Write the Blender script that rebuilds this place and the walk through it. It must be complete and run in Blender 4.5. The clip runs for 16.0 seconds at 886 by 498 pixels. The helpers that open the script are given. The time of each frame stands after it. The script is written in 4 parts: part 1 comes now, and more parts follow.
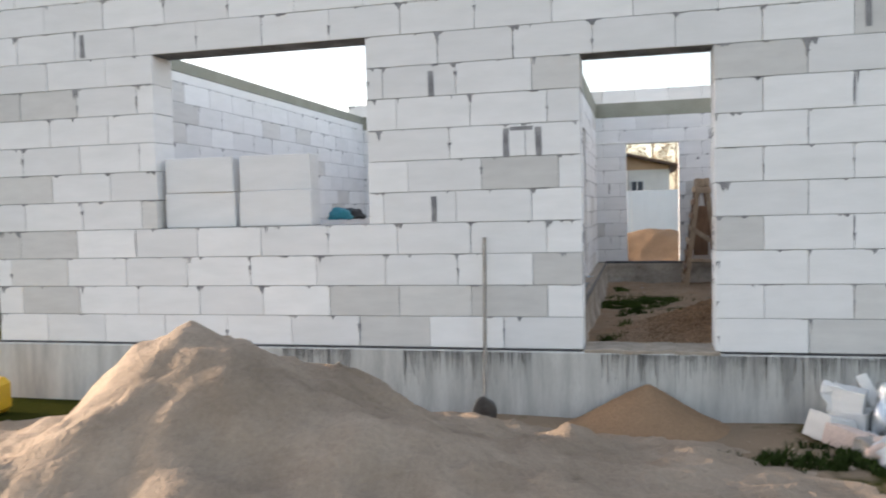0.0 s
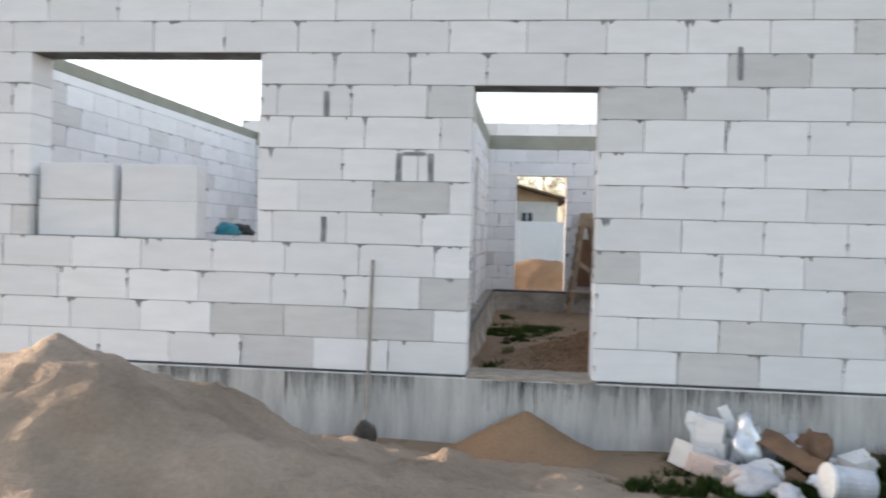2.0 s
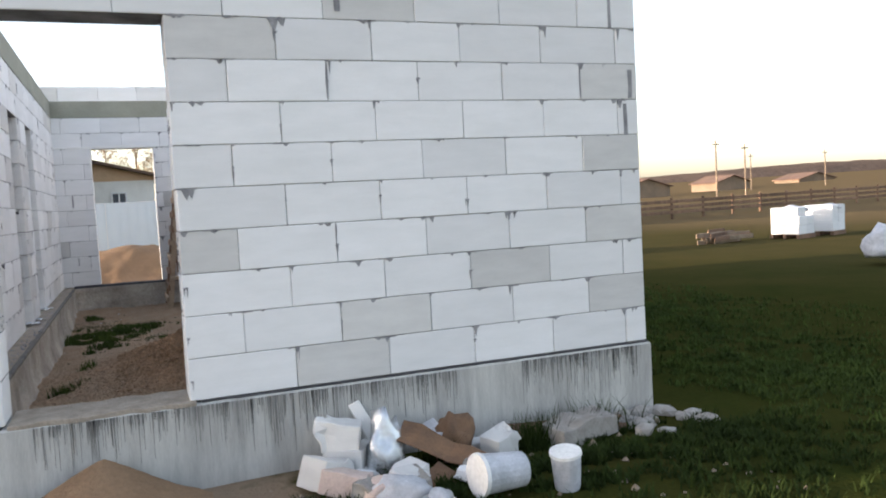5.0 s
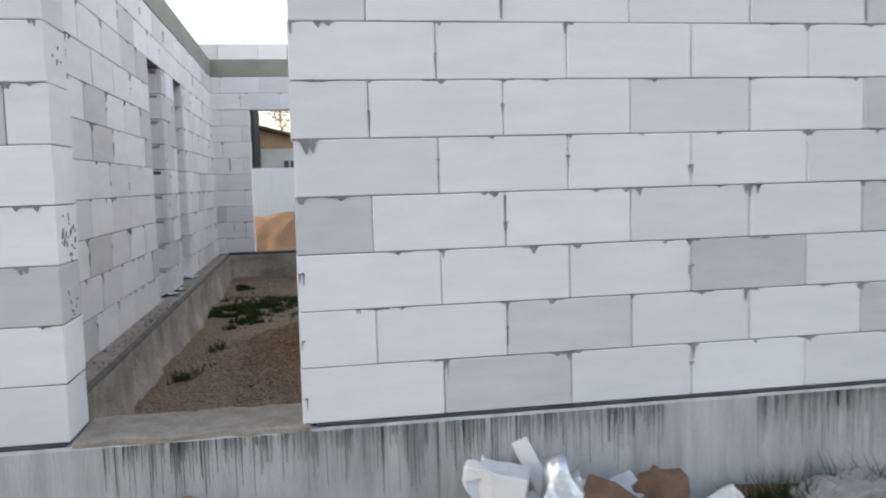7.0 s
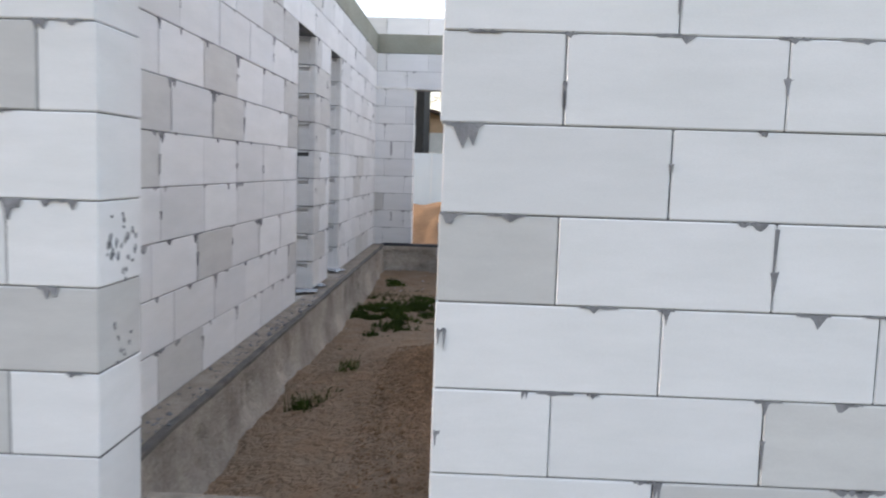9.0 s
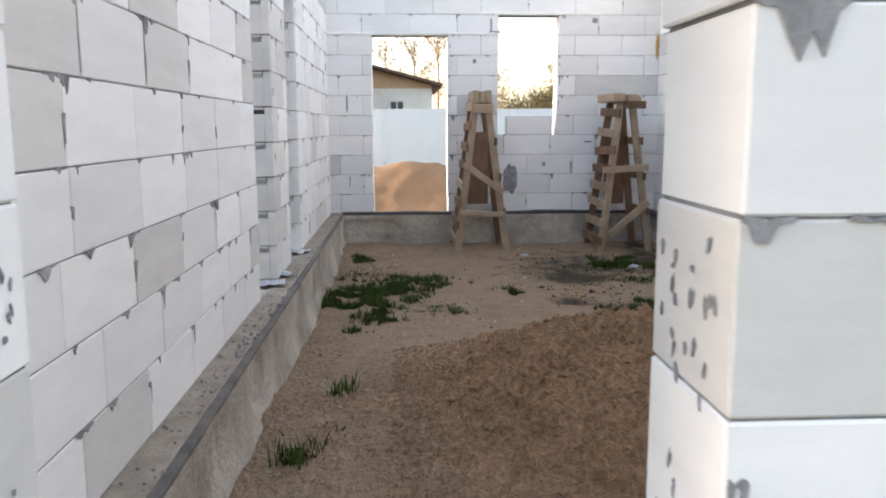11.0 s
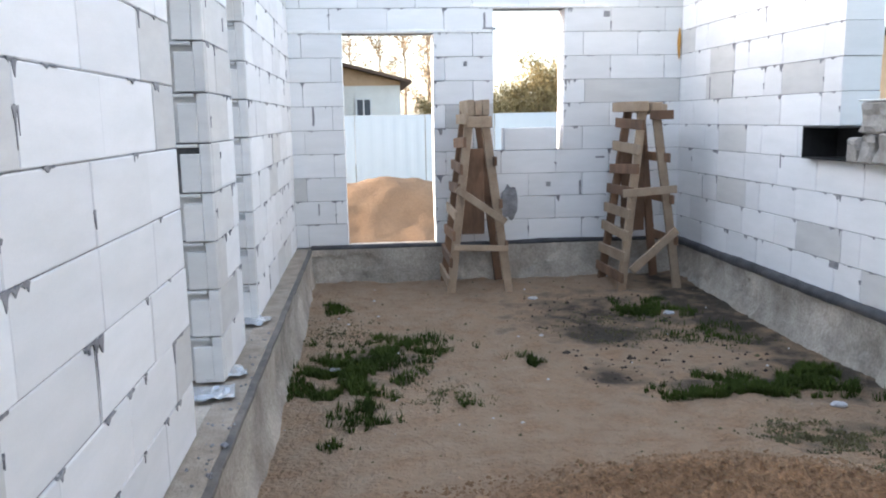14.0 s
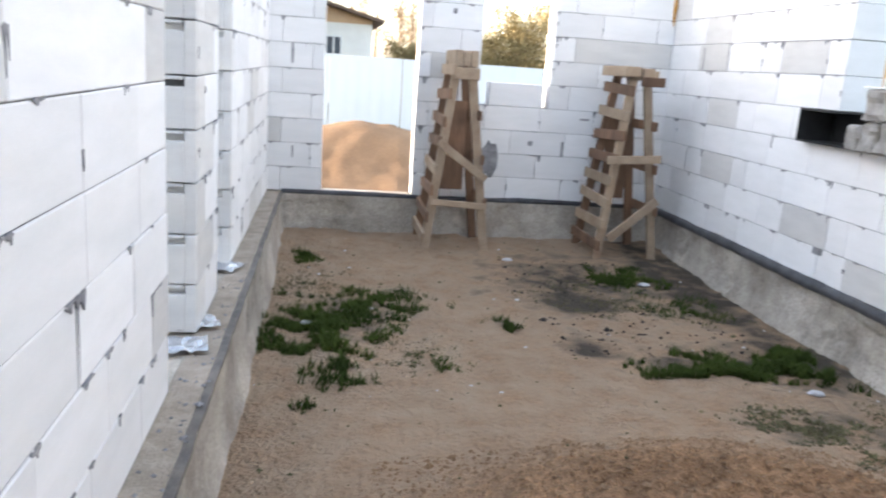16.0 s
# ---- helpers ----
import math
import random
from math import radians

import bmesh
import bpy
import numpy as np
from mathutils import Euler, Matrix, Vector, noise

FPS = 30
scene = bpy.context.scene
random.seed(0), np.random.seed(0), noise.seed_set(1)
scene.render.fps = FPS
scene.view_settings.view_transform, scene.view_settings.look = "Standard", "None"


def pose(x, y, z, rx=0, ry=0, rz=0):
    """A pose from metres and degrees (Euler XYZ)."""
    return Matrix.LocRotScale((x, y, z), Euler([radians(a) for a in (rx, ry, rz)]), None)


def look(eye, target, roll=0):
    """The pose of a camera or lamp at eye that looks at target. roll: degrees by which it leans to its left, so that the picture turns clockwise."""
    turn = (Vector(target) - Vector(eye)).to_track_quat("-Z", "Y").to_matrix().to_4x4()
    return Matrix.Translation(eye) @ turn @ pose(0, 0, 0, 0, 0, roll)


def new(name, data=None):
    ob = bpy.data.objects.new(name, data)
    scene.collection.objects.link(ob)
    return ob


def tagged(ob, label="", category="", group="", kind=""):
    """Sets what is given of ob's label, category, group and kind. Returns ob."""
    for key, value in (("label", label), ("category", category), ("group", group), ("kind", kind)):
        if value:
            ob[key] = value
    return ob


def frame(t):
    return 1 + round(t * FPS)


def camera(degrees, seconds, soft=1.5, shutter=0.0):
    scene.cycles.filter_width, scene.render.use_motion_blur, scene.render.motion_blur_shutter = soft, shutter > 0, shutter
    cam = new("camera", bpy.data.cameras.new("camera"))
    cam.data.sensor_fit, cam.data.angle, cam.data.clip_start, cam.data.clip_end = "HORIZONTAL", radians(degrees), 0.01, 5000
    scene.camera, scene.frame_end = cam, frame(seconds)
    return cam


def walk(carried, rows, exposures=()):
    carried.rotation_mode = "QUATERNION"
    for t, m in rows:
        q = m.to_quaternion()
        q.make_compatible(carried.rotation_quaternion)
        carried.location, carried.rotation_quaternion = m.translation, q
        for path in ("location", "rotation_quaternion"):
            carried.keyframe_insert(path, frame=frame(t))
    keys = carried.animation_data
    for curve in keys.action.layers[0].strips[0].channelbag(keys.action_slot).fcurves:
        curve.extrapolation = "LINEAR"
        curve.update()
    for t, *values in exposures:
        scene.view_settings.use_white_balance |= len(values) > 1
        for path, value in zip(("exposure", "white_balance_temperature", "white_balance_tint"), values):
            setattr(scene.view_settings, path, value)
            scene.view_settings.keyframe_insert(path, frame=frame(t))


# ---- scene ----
cam = camera(58.0, 16.0, 1.9, 0.4)
PATH = [
    (0, (-0.577, -6.171, 1.112), (-1.054, -4.232, 1.011), -1.5),
    (0.5, (-0.587, -6.262, 1.114), (-1.219, -4.368, 1.001), -2.1),
    (1, (-0.59, -6.31, 1.115), (-1.275, -4.433, 1.02), -1.1),
    (1.5, (-0.585, -6.21, 1.126), (-1.075, -4.272, 1.057), 0.4),
    (2, (-0.549, -6.189, 1.114), (-0.76, -4.201, 1.071), 1.5),
    (2.5, (-0.488, -6.076, 1.126), (-0.457, -4.078, 1.048), 0.8),
    (3, (-0.374, -5.923, 1.12), (-0.16, -3.939, 0.996), -0.6),
    (3.5, (-0.31, -5.721, 1.12), (0.105, -3.771, 0.964), -1.7),
    (4, (-0.395, -5.47, 1.117), (0.266, -3.586, 1.007), -1.8),
    (4.2, (-0.41, -5.375, 1.12), (0.284, -3.501, 1.029), -2.2),
    (6.3, (-0.013, -3.967, 1.07), (0.677, -2.103, 0.845), -4.1),
    (6.5, (-0.002, -3.843, 1.07), (0.558, -1.934, 0.858), -2.5),
    (7, (0.011, -3.512, 1.057), (0.346, -1.548, 0.887), -1.6),
    (7.5, (0.082, -3.236, 1.047), (0.249, -1.25, 0.884), -1.2),
    (8, (0.12, -2.892, 1.053), (0.09, -0.9, 0.87), 0.6),
    (8.5, (0.099, -2.595, 1.087), (-0.07, -0.612, 0.889), 1.1),
    (9, (0.052, -2.226, 1.122), (-0.012, -0.237, 0.923), 1.8),
    (9.2, (0.02, -2.085, 1.123), (0.015, -0.094, 0.935), 2.2),
    (11.3, (-0.448, -0.721, 1.103), (-0.33, 1.248, 0.778), -0.7),
    (11.5, (-0.442, -0.586, 1.099), (-0.321, 1.382, 0.762), -1.6),
    (12, (-0.528, -0.205, 1.095), (-0.244, 1.743, 0.742), -1.6),
    (12.5, (-0.629, 0.084, 1.119), (-0.037, 1.984, 0.923), -0.9),
    (12.7, (-0.662, 0.157, 1.131), (-0.012, 2.042, 0.983), -1.4),
    (13, (-0.673, 0.299, 1.168), (-0.061, 2.196, 1.004), -1.1),
    (13.5, (-0.553, 0.598, 1.248), (-0.274, 2.552, 0.927), -1.4),
    (14, (-0.57, 0.788, 1.35), (-0.388, 2.754, 1.029), -1.0),
    (14.5, (-0.606, 0.901, 1.388), (-0.349, 2.861, 1.085), 0.3),
    (15, (-0.642, 0.98, 1.386), (-0.282, 2.92, 1.058), 1.8),
    (15.5, (-0.725, 0.996, 1.371), (-0.278, 2.905, 0.979), 3.3),
    (16, (-0.743, 1.03, 1.377), (-0.448, 2.957, 0.93), 4.0),
]
walk(cam, [(t, look(eye, target, roll)) for t, eye, target, roll in PATH], exposures=[(0.0, 1.9, 6400, 16), (4.0, 2.0, 6250, 16), (7.0, 1.98, 6250, 17), (9.0, 2.05, 6250, 18), (11.5, 2.85, 6500, 16), (12.0, 3.1, 6500, 16), (12.7, 3.05, 6300, 17), (14.0, 2.75, 5950, 14), (15.0, 2.68, 5900, 14), (15.5, 2.92, 6000, 14), (16.0, 3.1, 6200, 15)])

# ---------------------------------------------------------------- light
SUN_EL, SUN_AZ = radians(8.5), radians(-80)   # low evening sun beyond the left end of the house
world = bpy.data.worlds.new("sky")
scene.world = world
world.use_nodes = True
wn = world.node_tree
sky = wn.nodes.new("ShaderNodeTexSky")
sky.sky_type, sky.sun_disc = "NISHITA", False
sky.sun_elevation, sky.sun_rotation = SUN_EL, SUN_AZ
sky.dust_density, sky.air_density = 1.6, 1.0
haze = wn.nodes.new("ShaderNodeHueSaturation")
haze.inputs["Saturation"].default_value = 0.62
haze.inputs["Value"].default_value = 1.0
wn.links.new(sky.outputs[0], haze.inputs["Color"])
bg = wn.nodes["Background"]
bg.inputs["Strength"].default_value = 0.15
wn.links.new(haze.outputs[0], bg.inputs["Color"])
sun = new("sun", bpy.data.lights.new("sun", "SUN"))
sun.data.energy, sun.data.angle, sun.data.color = 2.2, radians(0.6), (1.0, 0.80, 0.58)
sdir = Vector((math.sin(SUN_AZ) * math.cos(SUN_EL), math.cos(SUN_AZ) * math.cos(SUN_EL), math.sin(SUN_EL)))
sun.matrix_world = look(sdir * 50, (0, 0, 0))


# ---------------------------------------------------------------- materials
def material(name, colour, other=None, rough=0.85, scale=6.0, grain=80.0, bump=0.15, metal=0.0, vary=0.0, dist=0.01, speck=0.1, gloss=0.3,
             streak=None, stain=0.5):
    """Two-scale noise between colour and other, fine relief, and a shade for each object by its random number."""
    m = bpy.data.materials.new(name)
    m.use_nodes = True
    n, l = m.node_tree.nodes, m.node_tree.links
    b = n["Principled BSDF"]
    b.inputs["Roughness"].default_value, b.inputs["Metallic"].default_value = rough, metal
    b.inputs["Specular IOR Level"].default_value = gloss
    other = other or tuple(c * 0.7 for c in colour)
    geo = n.new("ShaderNodeNewGeometry")
    mapping = n.new("ShaderNodeMapping")
    mapping.inputs["Scale"].default_value = streak or (1, 1, 1)
    l.new(geo.outputs["Position"], mapping.inputs["Vector"])
    big, fine = n.new("ShaderNodeTexNoise"), n.new("ShaderNodeTexNoise")
    for tex, s, d in ((big, scale, 5), (fine, grain, 3)):
        tex.inputs["Scale"].default_value, tex.inputs["Detail"].default_value = s, d
        tex.inputs["Roughness"].default_value = 0.65
        l.new(mapping.outputs[0], tex.inputs["Vector"])
    ramp = n.new("ShaderNodeMapRange")
    ramp.inputs["From Min"].default_value, ramp.inputs["From Max"].default_value = stain - 0.15, stain + 0.2
    l.new(big.outputs["Fac"], ramp.inputs["Value"])
    mix = n.new("ShaderNodeMix")
    mix.data_type = "RGBA"
    mix.inputs["A"].default_value, mix.inputs["B"].default_value = (*colour, 1), (*other, 1)
    l.new(ramp.outputs[0], mix.inputs["Factor"])
    hsv = n.new("ShaderNodeHueSaturation")
    l.new(mix.outputs["Result"], hsv.inputs["Color"])
    value = n.new("ShaderNodeMapRange")
    value.inputs["From Min"].default_value, value.inputs["From Max"].default_value = 0.3, 0.7
    value.inputs["To Min"].default_value, value.inputs["To Max"].default_value = 1 - speck, 1 + speck
    l.new(fine.outputs["Fac"], value.inputs["Value"])
    last = value.outputs[0]
    if vary:
        info = n.new("ShaderNodeObjectInfo")
        spread = n.new("ShaderNodeMapRange")
        spread.inputs["To Min"].default_value, spread.inputs["To Max"].default_value = 1 - vary, 1 + vary * 0.4
        l.new(info.outputs["Random"], spread.inputs["Value"])
        mul = n.new("ShaderNodeMath")
        mul.operation = "MULTIPLY"
        l.new(last, mul.inputs[0])
        l.new(spread.outputs[0], mul.inputs[1])
        last = mul.outputs[0]
    l.new(last, hsv.inputs["Value"])
    l.new(hsv.outputs[0], b.inputs["Base Color"])
    if bump:
        bp = n.new("ShaderNodeBump")
        bp.inputs["Strength"].default_value, bp.inputs["Distance"].default_value = bump, dist
        l.new(fine.outputs["Fac"], bp.inputs["Height"])
        l.new(bp.outputs[0], b.inputs["Normal"])
    return m


AERATED = material("aerated_concrete", (0.80, 0.80, 0.80), (0.73, 0.735, 0.73), 0.9, 2.3, 110, 0.12, vary=0.10, dist=0.002, speck=0.025, streak=(1, 1, 4))
# grey of the damp blocks; on the partition jambs it carries shade
AERATED_DAMP_SHADED = material("damp_shaded_aerated_concrete", (0.655, 0.65, 0.63), (0.58, 0.575, 0.56), 0.92, 3.0, 110, 0.12, vary=0.12, dist=0.002, speck=0.03, streak=(1, 1, 4))
MORTAR = material("thin_mortar", (0.26, 0.26, 0.26), (0.07, 0.07, 0.07), 0.95, 2.6, 120, 0.5)
SMEAR = material("mortar_smear", (0.17, 0.17, 0.18), (0.36, 0.36, 0.37), 0.95, 9, 150, 0.5)
INNER = material("dusty_concrete", (0.47, 0.43, 0.37), (0.20, 0.175, 0.145), 0.92, 1.8, 45, 0.9, dist=0.012, speck=0.2)
PLINTH = material("plinth_concrete", (0.53, 0.53, 0.50), (0.31, 0.305, 0.29), 0.9, 2.2, 70, 0.45, dist=0.006, streak=(3.0, 3.0, 0.35), stain=0.52)
BEAM = material("beam_concrete", (0.30, 0.30, 0.25), (0.24, 0.24, 0.20), 0.9, 2.0, 60, 0.3)
BITUMEN = material("bitumen_sheet", (0.030, 0.030, 0.033), (0.085, 0.085, 0.09), 0.5, 4, 40, 0.6, dist=0.006)
SAND = material("sand", (0.30, 0.195, 0.115), (0.215, 0.135, 0.078), 0.97, 1.6, 38, 0.9, dist=0.02)
SAND_DRY = material("grey_sand", (0.35, 0.275, 0.205), (0.20, 0.15, 0.105), 0.97, 1.2, 38, 0.9, dist=0.02)
WOOD = material("weathered_timber", (0.245, 0.145, 0.09), (0.12, 0.075, 0.05), 0.8, 5, 70, 0.3, vary=0.35, streak=(1, 1, 0.2))
WOOD_PALE = material("sawn_timber", (0.38, 0.295, 0.21), (0.27, 0.195, 0.135), 0.8, 5, 70, 0.3, vary=0.2)
INDOOR_GRASS = material("young_grass", (0.062, 0.088, 0.020), (0.030, 0.046, 0.013), 0.9, 3, 40, 0, stain=0.5, gloss=0.05)
GRASS = material("grass_blades", (0.036, 0.054, 0.013), (0.019, 0.030, 0.009), 0.9, 3, 40, 0, stain=0.5, gloss=0.05)
WEED = material("dry_weed", (0.14, 0.13, 0.06), (0.08, 0.075, 0.04), 0.85, 3, 40, 0)
FENCE = material("pale_blue_sheet_metal", (0.60, 0.68, 0.72), (0.56, 0.64, 0.69), 0.5, 0.6, 5, 0, speck=0.01)
SIDING = material("white_siding", (0.84, 0.82, 0.77), (0.76, 0.74, 0.69), 0.7, 2, 30, 0.1)
GABLE = material("yellow_timber_gable", (0.66, 0.46, 0.29), (0.55, 0.37, 0.23), 0.75, 2, 40, 0.15)
ROOF = material("brown_roofing", (0.16, 0.10, 0.07), (0.1, 0.065, 0.05), 0.7, 3, 40, 0.2)
ROOF_RED = material("red_brown_roofing", (0.30, 0.13, 0.09), (0.2, 0.09, 0.07), 0.7, 3, 40, 0.2)
DARK = material("black_cladding", (0.02, 0.02, 0.02), (0.035, 0.033, 0.03), 0.8, 3, 40, 0.2)
BLACK = material("black_plastic", (0.012, 0.012, 0.013), (0.03, 0.03, 0.03), 0.5, 5, 50, 0.1)
GLASS_DARK = material("window_glass", (0.08, 0.10, 0.12), (0.05, 0.06, 0.08), 0.08, 3, 40, 0)
FRAME_WHITE = material("white_window_frame", (0.8, 0.8, 0.78), (0.7, 0.7, 0.68), 0.4, 4, 40, 0)
BARK = material("bark", (0.30, 0.23, 0.16), (0.18, 0.13, 0.09), 0.9, 4, 40, 0.4)
TWIG = material("bare_twigs", (0.40, 0.30, 0.19), (0.30, 0.22, 0.14), 0.9, 1, 20, 0)
OLIVE = material("budding_leaves", (0.34, 0.26, 0.12), (0.22, 0.18, 0.085), 0.85, 1, 20, 0)
BAG = material("white_plastic_sack", (0.56, 0.57, 0.60), (0.36, 0.375, 0.40), 0.4, 7, 60, 0.3, dist=0.01)
CARD = material("wet_cardboard", (0.22, 0.125, 0.07), (0.12, 0.075, 0.05), 0.85, 6, 60, 0.3)
PINK = material("pinkish_card", (0.62, 0.50, 0.44), (0.5, 0.4, 0.35), 0.8, 6, 60, 0.2)
STEEL = material("dull_steel", (0.22, 0.22, 0.22), (0.12, 0.11, 0.1), 0.5, 8, 60, 0.2, metal=0.7)
RUBBLE = material("old_grey_masonry", (0.36, 0.34, 0.31), (0.24, 0.22, 0.2), 0.95, 9, 60, 0.6, dist=0.01)
YELLOW = material("yellow_plastic", (0.75, 0.45, 0.03), (0.65, 0.36, 0.02), 0.4, 5, 50, 0.05)
TEAL = material("teal_plastic", (0.05, 0.30, 0.36), (0.04, 0.2, 0.26), 0.5, 5, 50, 0.1)
EDGE = material("tarred_edge", (0.10, 0.095, 0.09), (0.20, 0.18, 0.16), 0.85, 6, 60, 0.4)
DUST = material("mortar_dust", (0.38, 0.33, 0.27), (0.24, 0.205, 0.165), 0.95, 7, 60, 0.8, dist=0.012)
STREAK = material("tar_streaks", (0.16, 0.16, 0.155), (0.30, 0.30, 0.29), 0.9, 3, 60, 0)
FAR_WALL = material("far_brown_walls", (0.26, 0.19, 0.13), (0.18, 0.14, 0.1), 0.9, 0.5, 10, 0)
FAR_ROOF = material("far_brown_roofs", (0.22, 0.13, 0.09), (0.15, 0.1, 0.07), 0.9, 0.5, 10, 0)
FAR_WOOD = material("far_bare_woods", (0.19, 0.13, 0.095), (0.12, 0.09, 0.07), 0.95, 0.03, 0.4, 0, gloss=0.0, speck=0.2)
SOIL = material("dark_burnt_earth", (0.055, 0.045, 0.037), (0.028, 0.023, 0.02), 0.95, 9, 60, 0.5)
ORANGE = material("orange_foam", (0.55, 0.30, 0.08), (0.42, 0.22, 0.06), 0.9, 9, 60, 0.4)
FOIL = material("silver_foil", (0.7, 0.72, 0.74), (0.5, 0.52, 0.54), 0.25, 12, 60, 0.6, metal=0.8, dist=0.01)


def ground_material():
    """Lawn that pales with distance, dry field and bare sand, told apart by where they lie."""
    m = material("lawn_and_soil", (0.028, 0.037, 0.008), (0.052, 0.047, 0.013), 0.95, 0.5, 30, 0.8, dist=0.03, gloss=0.0)
    n, l = m.node_tree.nodes, m.node_tree.links
    b = n["Principled BSDF"]
    green = b.inputs["Base Color"].links[0].from_socket
    attr = n.new("ShaderNodeAttribute")
    attr.attribute_name = "sandy"
    field = n.new("ShaderNodeAttribute")
    field.attribute_name = "farfield"
    tex = n.new("ShaderNodeTexNoise")
    tex.inputs["Scale"].default_value, tex.inputs["Detail"].default_value = 3.0, 6
    geo = n.new("ShaderNodeNewGeometry")
    l.new(geo.outputs["Position"], tex.inputs["Vector"])
    add = n.new("ShaderNodeMath")
    add.operation = "ADD"
    l.new(attr.outputs["Fac"], add.inputs[0])
    l.new(tex.outputs["Fac"], add.inputs[1])
    cut = n.new("ShaderNodeMapRange")
    cut.inputs["From Min"].default_value, cut.inputs["From Max"].default_value = 0.92, 1.1
    l.new(add.outputs[0], cut.inputs["Value"])
    sandc = n.new("ShaderNodeMix")
    sandc.data_type = "RGBA"
    sandc.inputs["A"].default_value, sandc.inputs["B"].default_value = (0.32, 0.245, 0.175, 1), (0.21, 0.155, 0.105, 1)
    l.new(tex.outputs["Fac"], sandc.inputs["Factor"])
    m1 = n.new("ShaderNodeMix")
    m1.data_type = "RGBA"
    l.new(cut.outputs[0], m1.inputs["Factor"])
    l.new(green, m1.inputs["A"])
    l.new(sandc.outputs["Result"], m1.inputs["B"])
    m2 = n.new("ShaderNodeMix")
    m2.data_type = "RGBA"
    l.new(field.outputs["Fac"], m2.inputs["Factor"])
    l.new(m1.outputs["Result"], m2.inputs["A"])
    m2.inputs["B"].default_value = (0.16, 0.115, 0.062, 1)
    l.new(m2.outputs["Result"], b.inputs["Base Color"])
    return m


GROUND = ground_material()


# ---------------------------------------------------------------- building blocks of code
def mesh_of(bm, name, mat):
    me = bpy.data.meshes.new(name)
    bm.to_mesh(me)
    bm.free()
    me.materials.append(mat)
    return me


def part(name, bm, mat, parent=None, label=""):
    """Links a bmesh as one mesh object, under a thing or a part."""
    ob = new(name, mesh_of(bm, name, mat))
    ob.parent = parent
    return tagged(ob, label) if label else ob


def raw(name, verts, faces, mat, parent=None, smooth=False):
    me = bpy.data.meshes.new(name)
    me.from_pydata(verts, [], faces)
    me.materials.append(mat)
    if smooth:
        me.shade_smooth()
    ob = new(name, me)
    ob.parent = parent
    return ob


def thing(name, label, category, group="", at=(0, 0, 0), kind=""):
    ob = new(name)
    ob.location = at
    return tagged(ob, label, category, group, kind)


def box(bm, x0, x1, y0, y1, z0, z1, bevel=0.0, m=None):
    mat = Matrix.LocRotScale(((x0 + x1) / 2, (y0 + y1) / 2, (z0 + z1) / 2), None, (abs(x1 - x0), abs(y1 - y0), abs(z1 - z0)))
    made = bmesh.ops.create_cube(bm, size=1, matrix=(m @ mat) if m else mat)["verts"]
    if bevel:
        edges = list({e for v in made for e in v.link_edges})
        bmesh.ops.bevel(bm, geom=edges, offset=bevel, segments=1, affect="EDGES")
    return bm


def beam_between(bm, a, b, w, d, side=(0, 1, 0)):
    """A squared timber from a to b, w wide and d deep along side."""
    a, b = Vector(a), Vector(b)
    u = (b - a).normalized()
    s = (Vector(side) - u * u.dot(Vector(side))).normalized()
    r = u.cross(s)
    rot = Matrix((r, s, u)).transposed().to_4x4()
    m = Matrix.Translation((a + b) / 2) @ rot
    box(bm, -w / 2, w / 2, -d / 2, d / 2, -(b - a).length / 2, (b - a).length / 2, 0.004, m)
    return bm


def tube(bm, a, b, r0, r1, seg=8):
    a, b = Vector(a), Vector(b)
    rot = (b - a).to_track_quat("Z", "Y").to_matrix().to_4x4()
    bmesh.ops.create_cone(bm, cap_ends=True, segments=seg, radius1=r0, radius2=r1, depth=(b - a).length,
                          matrix=Matrix.Translation((a + b) / 2) @ rot)
    return bm


def lump(bm, size, rough, seed, sub=2, squash=1.0):
    """An uneven rounded lump, such as a stuffed sack or a stone."""
    made = bmesh.ops.create_icosphere(bm, subdivisions=sub, radius=1)["verts"]
    for v in made:
        k = 1 + rough * noise.noise(v.co * 1.7 + Vector((seed, seed * 2, 0)))
        v.co = Vector((v.co.x * size[0] * k, v.co.y * size[1] * k, max(v.co.z, -squash) * size[2] * k))
    return bm


# ---------------------------------------------------------------- the ground
GZ = -0.52


def smooth01(a, b, v):
    t = min(1, max(0, (v - a) / (b - a)))
    return t * t * (3 - 2 * t)


def ground_z(x, y):
    d = math.hypot(x, y - 3)
    far = 0.0 if d < 120 else (d - 120) * 0.004
    east = smooth01(60, 260, x) * smooth01(-200, 100, y) * 4
    near = 0.03 * noise.noise(Vector((x * 0.8, y * 0.8, 0))) if d < 40 else 0
    return GZ + near + min(far, 3) * 0 + east


